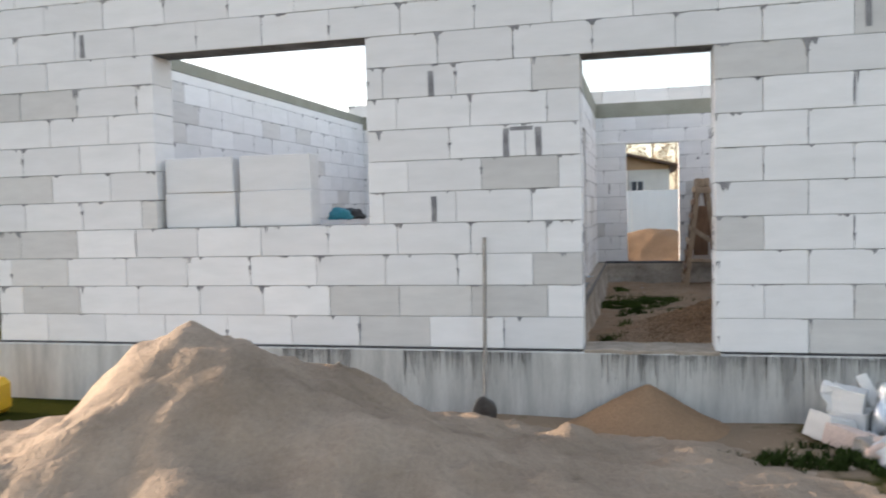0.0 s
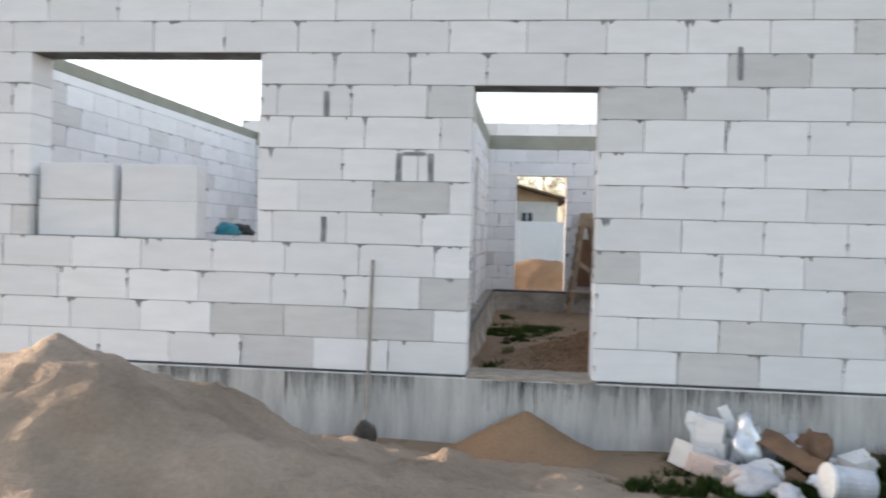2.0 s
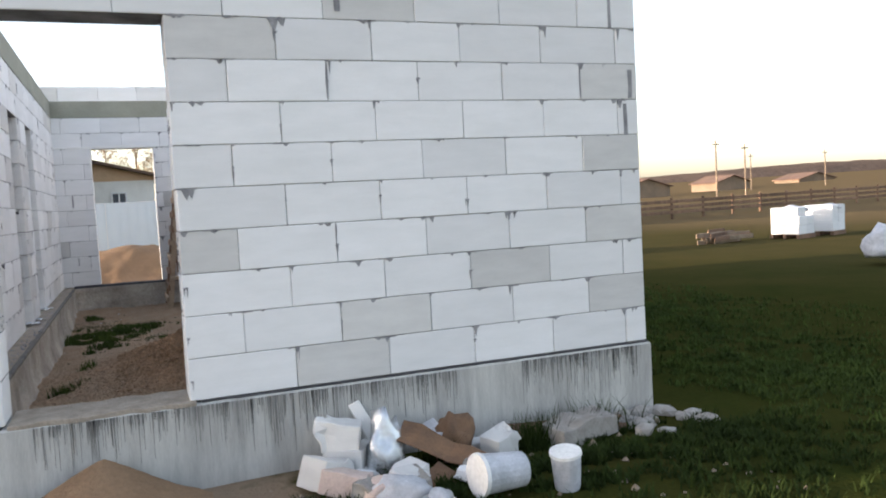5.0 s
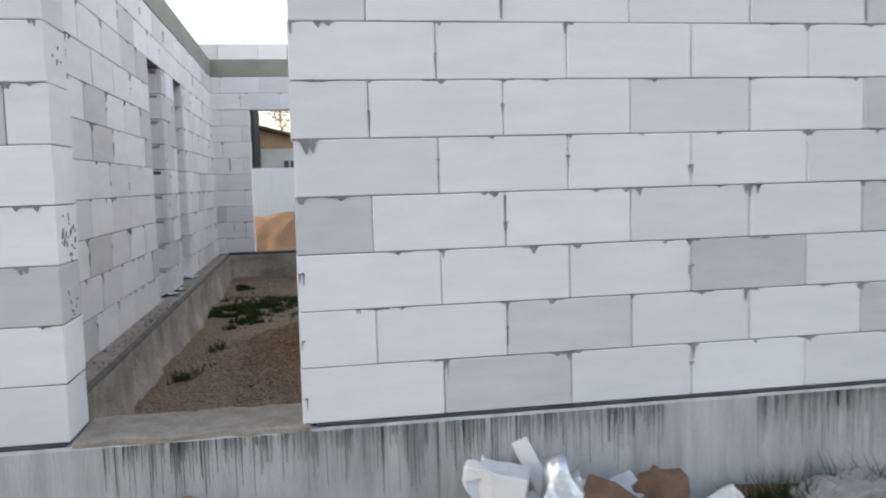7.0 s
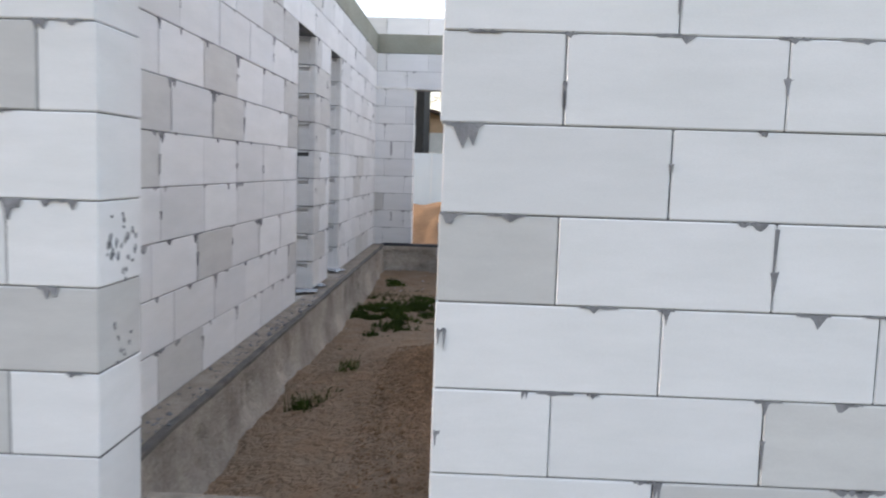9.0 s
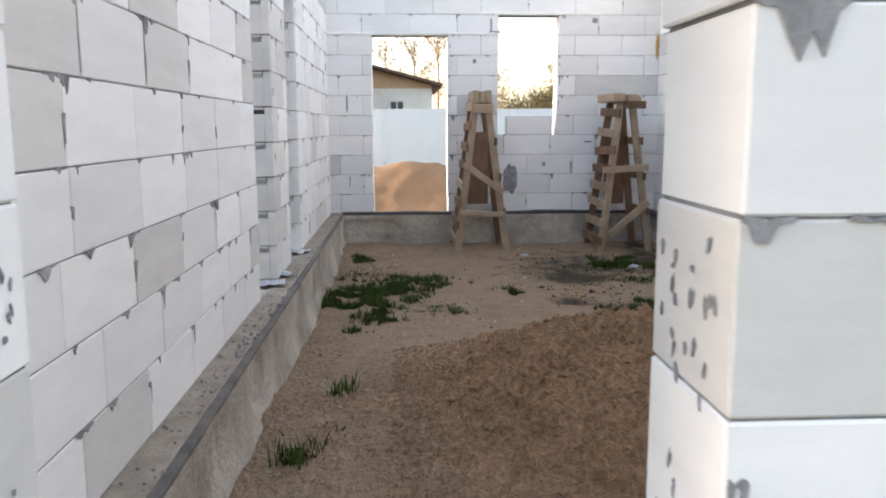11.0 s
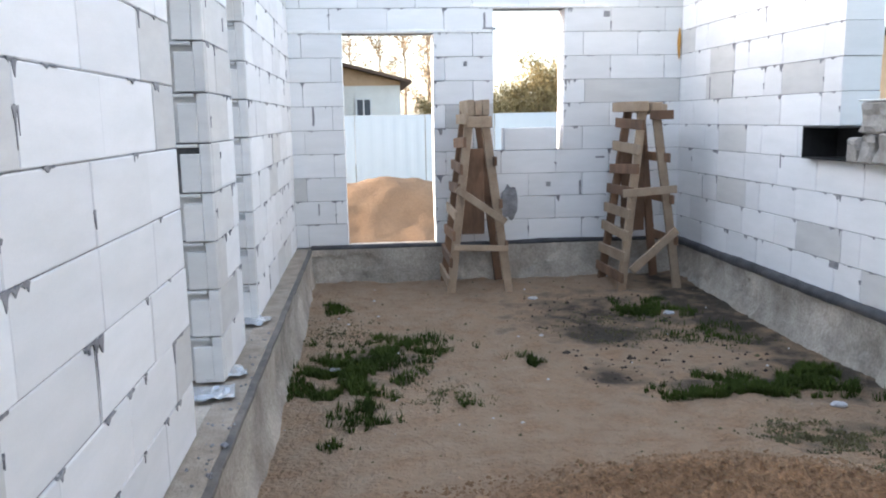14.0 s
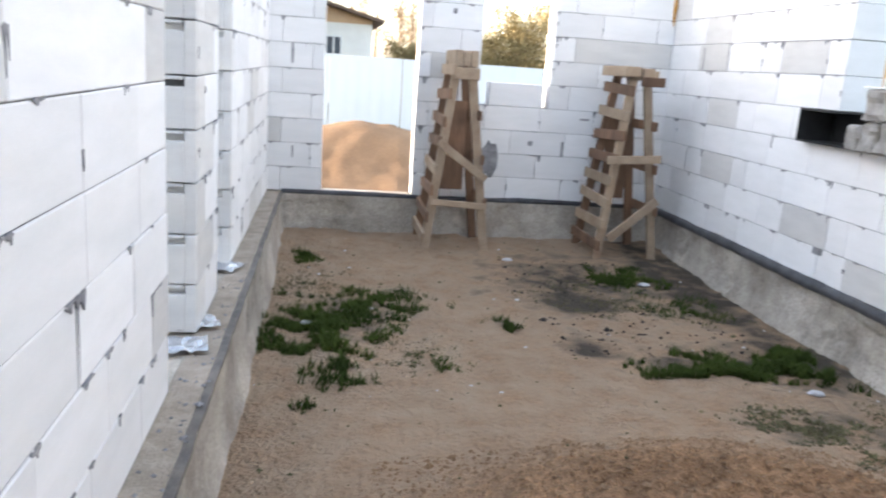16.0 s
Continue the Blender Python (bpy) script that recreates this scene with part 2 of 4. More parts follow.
def build_ground():
    xs = np.concatenate([[-1500, -700, -300, -150, -80, -50, -32, -22, -15], np.arange(-11, 8, 0.22), [9, 11, 14, 18, 24, 32, 45, 60, 80, 110, 150, 200, 260, 340, 700, 1500]])
    ys = np.concatenate([[-1500, -700, -300, -100, -50, -25, -14], np.arange(-9, 0.4, 0.22), np.arange(1, 14, 1.0), [15, 18, 22, 28, 36, 48, 60, 80, 110, 150, 200, 260, 340, 700, 1500]])
    verts, sandy, dry = [], [], []
    for y in ys:
        for x in xs:
            verts.append((x, y, ground_z(x, y)))
            s = 0.75 * smooth01(-5.6, -4.6, x) * (1 - smooth01(0.4, 2.6, x + 0.25 * (y + 3))) * smooth01(-10, -8.5, y) * (1 - smooth01(0.0, 0.5, y))
            s = max(s, 0.6 * smooth01(9.6, 10.2, y) * (1 - smooth01(13.5, 15, y)) * smooth01(-9, -6, x) * (1 - smooth01(4, 7, x)))
            s = max(s, 0.45 * (1 - smooth01(-6.5, -5.2, y)) * smooth01(-6, -4, x) * (1 - smooth01(1.5, 4, x)))
            sandy.append(s)
            # brown field from 20 m out; from 7 m the lawn mixes partly towards it
            dry.append(max(smooth01(20, 36, math.hypot(x, y)), 0.30 * smooth01(7, 19, math.hypot(x, y))))
    w = len(xs)
    faces = [(j * w + i, j * w + i + 1, (j + 1) * w + i + 1, (j + 1) * w + i) for j in range(len(ys) - 1) for i in range(w - 1)]
    ob = raw("ground", verts, faces, GROUND, smooth=True)
    for key, values in (("sandy", sandy), ("farfield", dry)):
        ob.data.attributes.new(key, "FLOAT", "POINT").data.foreach_set("value", values)
    return tagged(ob, "lawn and bare sandy soil round the unfinished house", "ground", kind="structure")


build_ground()


def heap(name, label, height, x0, x1, y0, y1, step, floor, mat, rough=0.03):
    """A heap of loose sand: a height field cut off where it sinks under its floor."""
    xs, ys = np.arange(x0, x1 + step / 2, step), np.arange(y0, y1 + step / 2, step)
    verts, faces = [], []
    for y in ys:
        for x in xs:
            p = Vector((x, y, 0))
            h = height(x, y)
            h += rough * noise.fractal(p * 2.2, 1.0, 2.0, 4) * smooth01(-0.05, 0.1, h)
            h += rough * 0.35 * noise.noise(p * 14) * smooth01(-0.05, 0.1, h)
            verts.append((x, y, floor + h))
    w = len(xs)
    for j in range(len(ys) - 1):
        for i in range(w - 1):
            q = (j * w + i, j * w + i + 1, (j + 1) * w + i + 1, (j + 1) * w + i)
            if max(verts[k][2] for k in q) > floor - 0.06:
                faces.append(q)
    return tagged(raw(name, verts, faces, mat, smooth=True), label, "sand pile")


def front_pile(x, y):
    r = math.hypot((x + 2.72) / 1.0, (y + 2.6) / 1.0)
    r2 = math.hypot((x + 0.9) / 1.9, (y + 3.0) / 1.2)
    h = 1.22 / (1 + (r / 1.22) ** 1.5) - 0.17
    h = h + 0.26 * math.exp(-r2 * r2)
    return h * (1 - smooth01(-0.75, -0.15, y)) * (1 - smooth01(-4.3, -5.2, y)) - 0.05


heap("sand_mound", "large pale beige sand pile before the plinth", front_pile, -6.2, 1.4, -5.2, -0.1, 0.05, GZ, SAND_DRY, 0.10)
heap("sand_mound", "small brown sand heap against the plinth below the doorway",
     lambda x, y: 0.33 * max(0, 1 - math.hypot((x + 0.53) / 0.62, (y + 0.12) / 0.55)) - 0.025, -1.4, 0.4, -0.8, -0.1, 0.04, GZ, SAND, 0.02)
heap("sand_mound", "heap of orange sand behind the house by the fence",
     lambda x, y: 1.2 / (1 + (math.hypot((x + 0.3) / 2.4, (y - 12.3) / 0.95)) ** 2.2) - 0.15, -6, 5.4, 10.2, 13.9, 0.08, GZ, SAND, 0.05)

# sandy floor inside the room, with the brown heap behind the doorway
FZ = -0.43


def room_floor_z(x, y):
    h = 0.545 * math.exp(-(((x - 0.75) / 1.12) ** 2 + ((y - 3.0) / (1.05 if y > 3.0 else 1.7)) ** 2) * 0.8)
    h += 0.10 * smooth01(1.5, 0.3, y) if y < 1.5 else 0
    h += 0.05 * smooth01(7.0, 9.3, y)
    p = Vector((x, y, 0))
    return FZ + h + 0.024 * noise.fractal(p * 2.0, 1.0, 2.0, 4) + (0.010 + 0.05 * h) * noise.noise(p * 7) + (0.005 + 0.11 * h) * noise.noise(p * 13) - (0.01 + 0.16 * h) * max(0, noise.noise(p * 5.5) - 0.15) + (0.004 + 0.10 * h) * abs(noise.noise(p * 18))


def floor_material():
    """Brown sand with darker trodden earth towards the back of the room."""
    m = material("room_earth", (0.345, 0.210, 0.120), (0.225, 0.135, 0.076), 0.97, 1.6, 26, 1.0, dist=0.08, speck=0.32, gloss=0.08)
    n, l = m.node_tree.nodes, m.node_tree.links
    b = n["Principled BSDF"]
    base = b.inputs["Base Color"].links[0].from_socket
    attr = n.new("ShaderNodeAttribute")
    attr.attribute_name = "earth"
    tex = n.new("ShaderNodeTexNoise")
    tex.inputs["Scale"].default_value, tex.inputs["Detail"].default_value = 5.0, 10
    geo = n.new("ShaderNodeNewGeometry")
    l.new(geo.outputs["Position"], tex.inputs["Vector"])
    add = n.new("ShaderNodeMath")
    add.operation = "ADD"
    l.new(attr.outputs["Fac"], add.inputs[0])
    l.new(tex.outputs["Fac"], add.inputs[1])
    cut = n.new("ShaderNodeMapRange")
    cut.inputs["From Min"].default_value, cut.inputs["From Max"].default_value = 0.78, 1.15
    l.new(add.outputs[0], cut.inputs["Value"])
    mix = n.new("ShaderNodeMix")
    mix.data_type = "RGBA"
    l.new(cut.outputs[0], mix.inputs["Factor"])
    mix.inputs["B"].default_value = (0.085, 0.072, 0.058, 1)
    pale = n.new("ShaderNodeAttribute")
    pale.attribute_name = "pale"
    wash = n.new("ShaderNodeMix")
    wash.data_type = "RGBA"
    patchy = n.new("ShaderNodeMath")
    patchy.operation = "MULTIPLY"
    l.new(pale.outputs["Fac"], patchy.inputs[0])
    l.new(tex.outputs["Fac"], patchy.inputs[1])
    l.new(patchy.outputs[0], wash.inputs["Factor"])
    l.new(base, wash.inputs["A"])
    wash.inputs["B"].default_value = (0.39, 0.305, 0.22, 1)
    l.new(wash.outputs["Result"], mix.inputs["A"])
    l.new(mix.outputs["Result"], b.inputs["Base Color"])
    return m


def build_room_floor():
    xs, ys = np.arange(-1.30, 2.90, 0.023), np.arange(0.24, 9.5, 0.023)
    verts = [(x, y, room_floor_z(x, y)) for y in ys for x in xs]
    w = len(xs)
    faces = [(j * w + i, j * w + i + 1, (j + 1) * w + i + 1, (j + 1) * w + i) for j in range(len(ys) - 1) for i in range(w - 1)]
    ob = raw("floor", verts, faces, floor_material(), smooth=True)
    earth = [0.55 * math.exp(-((x - 1.5) / 1.1) ** 2 - ((y - 7.7) / 1.2) ** 2) + 0.45 * smooth01(4.0, 6.5, y) * smooth01(2.9, 2.4, -x + 4.9) + 0.5 * math.exp(-((x + 0.6) / 0.55) ** 2 - ((y - 6.5) / 0.75) ** 2) + 0.6 * math.exp(-((x - 2.0) / 0.8) ** 2 - ((y - 5.7) / 0.35) ** 2) + 0.55 * math.exp(-((x - 1.95) / 0.5) ** 2 - ((y - 4.7) / 0.3) ** 2) + 0.5 * math.exp(-((x - 1.05) / 0.22) ** 2 - ((y - 6.0) / 0.25) ** 2) + 0.5 * math.exp(-((x - 1.3) / 0.25) ** 2 - ((y - 7.0) / 0.25) ** 2) for x, y, z in verts]
    ob.data.attributes.new("earth", "FLOAT", "POINT").data.foreach_set("value", earth)
    light = [1.35 * (1 - smooth01(0.05, 0.36, z - FZ)) for x, y, z in verts]
    ob.data.attributes.new("pale", "FLOAT", "POINT").data.foreach_set("value", light)
    tagged(ob, "bare sandy earth floor with a brown heap", "floor", kind="structure")


build_room_floor()
fl = bmesh.new()
box(fl, -6.0, -1.7, 0.3, 9.4, -0.7, -0.44)
tagged(part("floor_side_room", fl, SAND_DRY), "bare earth floor of the side room", "floor", kind="structure")

# ---------------------------------------------------------------- walls of aerated-concrete blocks
COURSE, LONG, THICK = 0.25, 0.60, 0.30
BLOCKS = {}


def block_mesh(length, depth, damp):
    key = (round(length, 3), depth, damp)
    if key not in BLOCKS:
        bm = bmesh.new()
        box(bm, 0.0017, key[0] - 0.0017, 0, depth, 0.002, COURSE - 0.002, 0.004)
        BLOCKS[key] = mesh_of(bm, "block", AERATED_DAMP_SHADED if damp else AERATED)
    return BLOCKS[key]


def smears(rng, spots, u, v, face):
    """Ragged drips of squeezed-out mortar, a few millimetres thick, hanging from the joints."""
    verts, faces = [], []
    for s, z, w, h in spots:
        n = 9
        base = len(verts)
        runs = [(rng.uniform(0.1, 0.9), rng.uniform(0.3, 1.0), rng.uniform(0.08, 0.25)) for _ in range(rng.choice((1, 1, 2, 3)))]
        top = [(s - w / 2 + w * k / (n - 1), z + 0.005 * rng.uniform(-0.6, 1)) for k in range(n)]
        low = []
        for k in range(n):
            f = k / (n - 1)
            drop = max(a * max(0, 1 - abs(f - m) / b) for m, a, b in runs) + 0.12 * rng.random()
            low.append((s - w / 2 + w * f, z - 0.003 - h * drop * (0 if k in (0, n - 1) else 1)))
        for d in (face + 0.0035, face - 0.004):
            for a, b in top + low:
                verts.append(tuple(u * a + v * d + Vector((0, 0, b))))
        for k in range(n - 1):
            faces.append((base + k, base + k + 1, base + n + k + 1, base + n + k))
            faces.append((base + n + k, base + n + k + 1, base + 3 * n + k + 1, base + 3 * n + k))
            faces.append((base + k, base + 2 * n + k, base + 2 * n + k + 1, base + k + 1))
    return verts, faces


def block_wall(name, label, origin, u, v, length, courses, openings, shift, damp, faces_out, seed, damp_rate=0.06, extra=(), ends=None, start=0.0, grey={}):
    """u runs along the wall, v through it. openings: (from, to, first course, course after the last). damp: {course:
    [along, ...]}, damp blocks and jamb blocks darkened to carry shade; grey: {course: [(from, to), ...]}, single damp
    blocks.
    """
    rng, ends = random.Random(seed), ends or {}
    o, u, v = Vector(origin), Vector(u), Vector(v)
    turn = Matrix((u, v, (0, 0, 1))).transposed().to_4x4()
    bm = bmesh.new()
    pieces, spots, gaps = [], [], list(extra)
    for c in range(courses):
        holes = sorted((a, b) for a, b, lo, hi in openings if lo <= c < hi)
        runs, at = [], start
        for a, b in holes:
            if a > at + 0.01:
                runs.append((at, a))
            at = b
        if at < length - 0.01:
            runs.append((at, length))
        for a, b in runs:
            box(bm, a + 0.007, b - 0.007, 0.0065, THICK - 0.0065, c * COURSE, (c + 1) * COURSE)
            edge = shift + (LONG / 2 if c % 2 else 0)
            if b in ends:
                edge = b - ends[b][c % len(ends[b])]
            cuts = [a]
            k = math.floor((a - edge) / LONG) + 1
            while edge + k * LONG < b - 0.09:
                if edge + k * LONG > a + 0.09:
                    cuts.append(edge + k * LONG)
                k += 1
            cuts.append(b)
            single = [g for g in grey.get(c, ()) if a <= g[0] + 0.02 and g[1] - 0.02 <= b]
            for g in single:
                cuts = sorted([k for k in cuts if k in (a, b) or k < g[0] - 0.1 or k > g[1] + 0.1] + list(g))
            for p, q in zip(cuts, cuts[1:]):
                if q - p < 0.02:
                    continue
                wet = any(p <= d < q for d in damp.get(c, ())) or rng.random() < damp_rate or (p, q) in single
                pieces.append((p - (rng.uniform(-0.005, 0.006) if p == a and a > start else 0), q + (rng.uniform(-0.005, 0.006) if q == b and b < length else 0), c, wet))
                before = len(spots)
                if rng.random() < 0.62:
                    spots.append((p + 0.01, (c + 1) * COURSE, rng.uniform(0.03, 0.13), rng.uniform(0.02, 0.10)))
                if rng.random() < 0.85:
                    spots.append((rng.uniform(p + 0.05, q - 0.03), (c + 1) * COURSE, rng.uniform(0.02, 0.11), rng.uniform(0.01, 0.04)))
                if rng.random() < 0.05 and p > a:
                    gaps.append((p, c * COURSE + 0.015, rng.uniform(0.006, 0.014), 0.22))
                if rng.random() < 0.24:
                    spots.append((p, c * COURSE + rng.uniform(0.1, 0.2), rng.uniform(0.012, 0.035), rng.uniform(0.05, 0.13)))
                spots[before:] = [(min(max(s, a + w / 2 + 0.004), b - w / 2 - 0.004), z, w, h) for s, z, w, h in spots[before:]]
    wall = part(name, bm, MORTAR)
    wall.matrix_world = Matrix.Translation(o) @ turn
    tagged(wall, label, "wall", kind="structure")
    for p, q, c, wet in pieces:
        ob = new("block", block_mesh(q - p, THICK, wet))
        ob.parent = wall
        ob.matrix_basis = pose(p + rng.uniform(-0.001, 0.001), rng.uniform(-0.0025, 0.0025), c * COURSE)
    for f in faces_out:
        sv, sf = smears(rng, spots, Vector((1, 0, 0)), Vector((0, 1 if f else -1, 0)), THICK if f else 0.0)
        for s, z, w, h in gaps:
            k = len(sv)
            out = (THICK + 0.003) if f else -0.003
            ragged = [rng.uniform(-0.004, 0.004) for _ in range(8)]
            sv += [(s - w / 2 + ragged[0], out, z), (s + w / 2 + ragged[1], out, z), (s + w / 2 + ragged[2], out, z + h * 0.5), (s + w / 2 + ragged[3], out, z + h), (s - w / 2 + ragged[4], out, z + h), (s - w / 2 + ragged[5], out, z + h * 0.45)]
            sf.append(tuple(range(k, k + 6)))
        drips = raw("mortar_drips", sv, sf, SMEAR, wall)
        tagged(drips, "ragged grey mortar drips", kind="stuff")
    return wall


XB, X0, X1, Y1 = -6.22, -6.335, 3.17, 9.42   # outer left and right ends, inner face of the back wall
block_wall("wall_front", "front wall of white aerated-concrete blocks with a doorway and a window opening", (XB, 0, 0), (1, 0, 0), (0, 1, 0), X1 - XB, 13,
           [(1.58, 3.52, 4, 10), (5.22, 6.185, 0, 9)], 6.22 - 9 * 0.6,
           {3: [6.3, 0.0, 0.4, 9.3], 5: [-0.05, 4.68, 4.95, 9.3], 1: [0.4, 3.68, 4.2, 4.8, 7.3, 9.3], 0: [3.4, 3.9, 7.0], 8: [-0.05, 0.4, 5.08, 6.3], 7: [9.3], 9: [7.2], 2: [0.1, 0.5, 5.1], 10: [8.3]}, (0,), 3, 0.025,
           [(4.06, 2.0, 0.042, 0.2), (4.06, 1.01, 0.042, 0.2), (7.21, 2.3, 0.035, 0.25), (4.65, 1.5, 0.049, 0.22), (4.9, 1.5, 0.042, 0.22), (4.77, 1.7, 0.182, 0.03), (0.9, 2.52, 0.049, 0.2), (9.18, 2.25, 0.028, 0.24), (9.28, 1.5, 0.035, 0.22), (9.33, 1.76, 0.035, 0.2)], {5.22: (0.62, 0.27, 0.38, 0.27, 0.38, 0.17, 0.42, 0.25, 0.36)}, -0.115)
wall_r = block_wall("wall_east", "side wall of white aerated-concrete blocks with a window opening", (X1, 0.30, 0), (0, 1, 0), (-1, 0, 0), Y1 - 0.30, 13,
                    [(5.24, 6.09, 5, 10), (5.24, 6.47, 4, 5)], 0.05,
                    {}, (1,), 5, 0.012, grey={7: [(7.83, 8.37)], 6: [(6.33, 6.95)], 4: [(7.53, 8.12)], 2: [(7.5, 8.12)], 1: [(5.98, 6.6)], 0: [(5.1, 5.72)], 3: [(4.84, 5.43)], 5: [(4.72, 5.24)], 8: [(8.75, 9.12)], 9: [(4.2, 4.8)]},
                    extra=[(3.5, 1.45, 0.05, 0.2), (6.05, 0.2, 0.12, 0.05), (8.35, 1.5, 0.025, 0.22), (4.3, 0.55, 0.025, 0.2), (3.0, 0.8, 0.03, 0.2), (2.4, 0.3, 0.025, 0.22), (6.9, 0.9, 0.02, 0.12)])
# blocks at 4.67 are darkened: the far jamb's shade is put into their colour
block_wall("wall_partition", "partition of white aerated-concrete blocks with two doorways", (-1.35, 0.30, 0), (0, 1, 0), (-1, 0, 0), Y1 - 0.30, 11,
           [(3.90, 4.66, 0, 9), (5.36, 6.02, 0, 9)], 0.68, {5: [1.0, 2.2, 4.67], 4: [0.8, 4.67], 2: [2.0, 4.67], 0: [4.67], 1: [4.67], 3: [4.67], 6: [4.67], 7: [4.67], 8: [4.67]}, (0,), 8, 0.16, ends={3.90: (0.48, 0.28, 0.55, 0.45, 0.46, 0.32, 0.46, 0.2, 0.5, 0.3, 0.6)})
block_wall("wall_back", "back wall of white aerated-concrete blocks with a doorway and a window opening", (XB, Y1, 0), (1, 0, 0), (0, 1, 0), X1 - XB, 13,
           [(5.42, 6.38, 0, 9), (7.02, 7.79, 4, 10)], 0.2, {}, (0,), 11, 0.03, start=-0.115, grey={6: [(8.02, 9.08)]},
           extra=[(5.1, 1.3, 0.022, 0.2), (6.93, 2.3, 0.026, 0.15), (6.98, 2.27, 0.14, 0.03), (7.98, 0.5, 0.02, 0.16), (8.25, 2.4, 0.07, 0.06), (7.62, 0.6, 0.05, 0.05), (8.2, 0.9, 0.1, 0.02), (5.12, 0.35, 0.018, 0.12), (6.72, 1.9, 0.04, 0.05)])
block_wall("wall_west", "outer side wall of white aerated-concrete blocks", (X0 + 0.30, 0.30, 0), (0, 1, 0), (-1, 0, 0), Y1 - 0.30, 11, [], 0.1,
           {8: [2.0], 5: [3.0]}, (0,), 14, 0.1)

# ring beam cast inside the top of the walls
for nm, b in (("ring_beam_back", (X0 + 0.305, X1 - 0.305, Y1 - 0.006, Y1 + 0.1)), ("ring_beam_east", (X1 - 0.4, X1 - 0.294, 0.31, Y1 - 0.01)),
              ("ring_beam_west", (X0 - 0.004, X0 + 0.306, 0.31, Y1 - 0.01)), ("ring_beam_partition", (-1.656, -1.344, 0.31, Y1 - 0.01))):
    bm = bmesh.new()
    box(bm, *b, 2.87 if nm == "ring_beam_west" else 2.75, 3.02, 0.006)
    tagged(part(nm, bm, BEAM), "grey-green cast concrete ring beam along the wall top", "beam", kind="structure")

bm = bmesh.new()
box(bm, X0 + 0.002, X0 + 0.298, 0.31, Y1 - 0.01, 2.752, 2.868, 0.004)
tagged(part("levelling_course", bm, AERATED), "thin levelling course of white blocks under the beam", "wall", kind="structure")

# grip pockets and grooves in the bare block ends of the doorway's far jamb
for k, s0 in enumerate((4.66, 6.02)):
    y0, jamb_rng = 0.30 + s0, random.Random(60 + k)
    for c in range(9):
        bm = bmesh.new()
        z0, top = c * COURSE + 0.004, (c + 1) * COURSE
        d = 0.045 + jamb_rng.uniform(-0.006, 0.006)
        box(bm, -1.648, -1.552, y0 - d, y0 - 0.001, z0, top - 0.052, 0.004)
        box(bm, -1.502, -1.405, y0 - d, y0 - 0.001, z0, top - 0.052, 0.004)
        box(bm, -1.405, -1.352, y0 - d, y0 - 0.001, z0, top - 0.004, 0.004)
        box(bm, -1.648, -1.415, y0 - d, y0 - 0.001, top - 0.020, top - 0.004, 0.003)
        # grey material here puts the shade on the jamb into the colour
        tagged(part("jamb_block_end", bm, AERATED_DAMP_SHADED), "pale block end with a grip pocket in the door jamb", "jamb", kind="structure")

# lintels over the back openings
for x0, x1, z in ((-1.35, 0.78, 2.25), (0.55, 2.1, 2.5)):
    bm = bmesh.new()
    box(bm, x0, x1, Y1 - 0.012, Y1 + 0.05, z - 0.004, z + 0.028, 0.004)
    tagged(part("lintel_trim", bm, FRAME_WHITE), "thin pale lintel strip over a back opening", "lintel", kind="structure")

# ---------------------------------------------------------------- plinth and damp-proof sheet
def plinth(name, x0, x1, y0, y1, mat=INNER, z0=-0.95, z1=-0.012):
    bm = bmesh.new()
    box(bm, x0, x1, y0, y1, z0, z1, 0.012)
    bmesh.ops.subdivide_edges(bm, edges=[e for e in bm.edges if e.calc_length() > 2], cuts=40, use_grid_fill=True)
    for vtx in bm.verts:
        n3 = noise.noise(vtx.co * 1.9)
        vtx.co += Vector((0.004 * n3, 0.004 * n3, 0))
    return tagged(part(name, bm, mat), "weathered concrete plinth with water streaks", "plinth", kind="structure")


plinth("plinth_front", X0 - 0.03, X1 + 0.02, -0.035, 0.33, PLINTH)
plinth("plinth_partition", -1.72, -1.21, 0.335, Y1 - 0.1)
plinth("plinth_east", X1 - 0.345, X1 + 0.02, 0.335, Y1 - 0.1)
plinth("plinth_back", X0 - 0.03, X1 + 0.02, Y1 - 0.075, Y1 + 0.34)
plinth("plinth_west", X0 - 0.03, X0 + 0.38, 0.335, Y1 - 0.1)


def rough_face(name, origin, u, out, length, height, seed, spall=0.3, foot=0.06):
    """The cast inner face of a plinth: board marks, spalled patches and a foot that spreads into the earth."""
    o, u, out = Vector(origin), Vector(u), Vector(out)
    nu, nz = int(length / 0.025), int(height / 0.025)
    verts, faces = [], []
    for j in range(nz + 1):
        z = -height * j / nz
        for i in range(nu + 1):
            a = length * i / nu
            p = Vector((a, seed, z))
            hole = smooth01(0.05, 0.3, noise.fractal(p * 1.7, 1.0, 2.0, 3) + spall - 0.22 - 0.5 * smooth01(0.12, 0.0, -z))
            d = 0.022 + 0.008 * noise.noise(p * 2.2) - hole * (0.026 + 0.030 * noise.noise(p * 14)) + 0.002 * noise.noise(p * 30)
            d += foot * smooth01(0.22, 0.52, -z + 0.05 * noise.noise(p * 1.3)) + 0.006 * (1 if -z > 0.2 + 0.02 * noise.noise(p) else 0)
            verts.append(tuple(o + u * a + out * d + Vector((0, 0, z))))
    w = nu + 1
    faces = [(j * w + i, j * w + i + 1, (j + 1) * w + i + 1, (j + 1) * w + i) for j in range(nz) for i in range(nu)]
    return tagged(raw(name, verts, faces, INNER, smooth=True), "rough spalled concrete face of the plinth", "plinth", kind="structure")


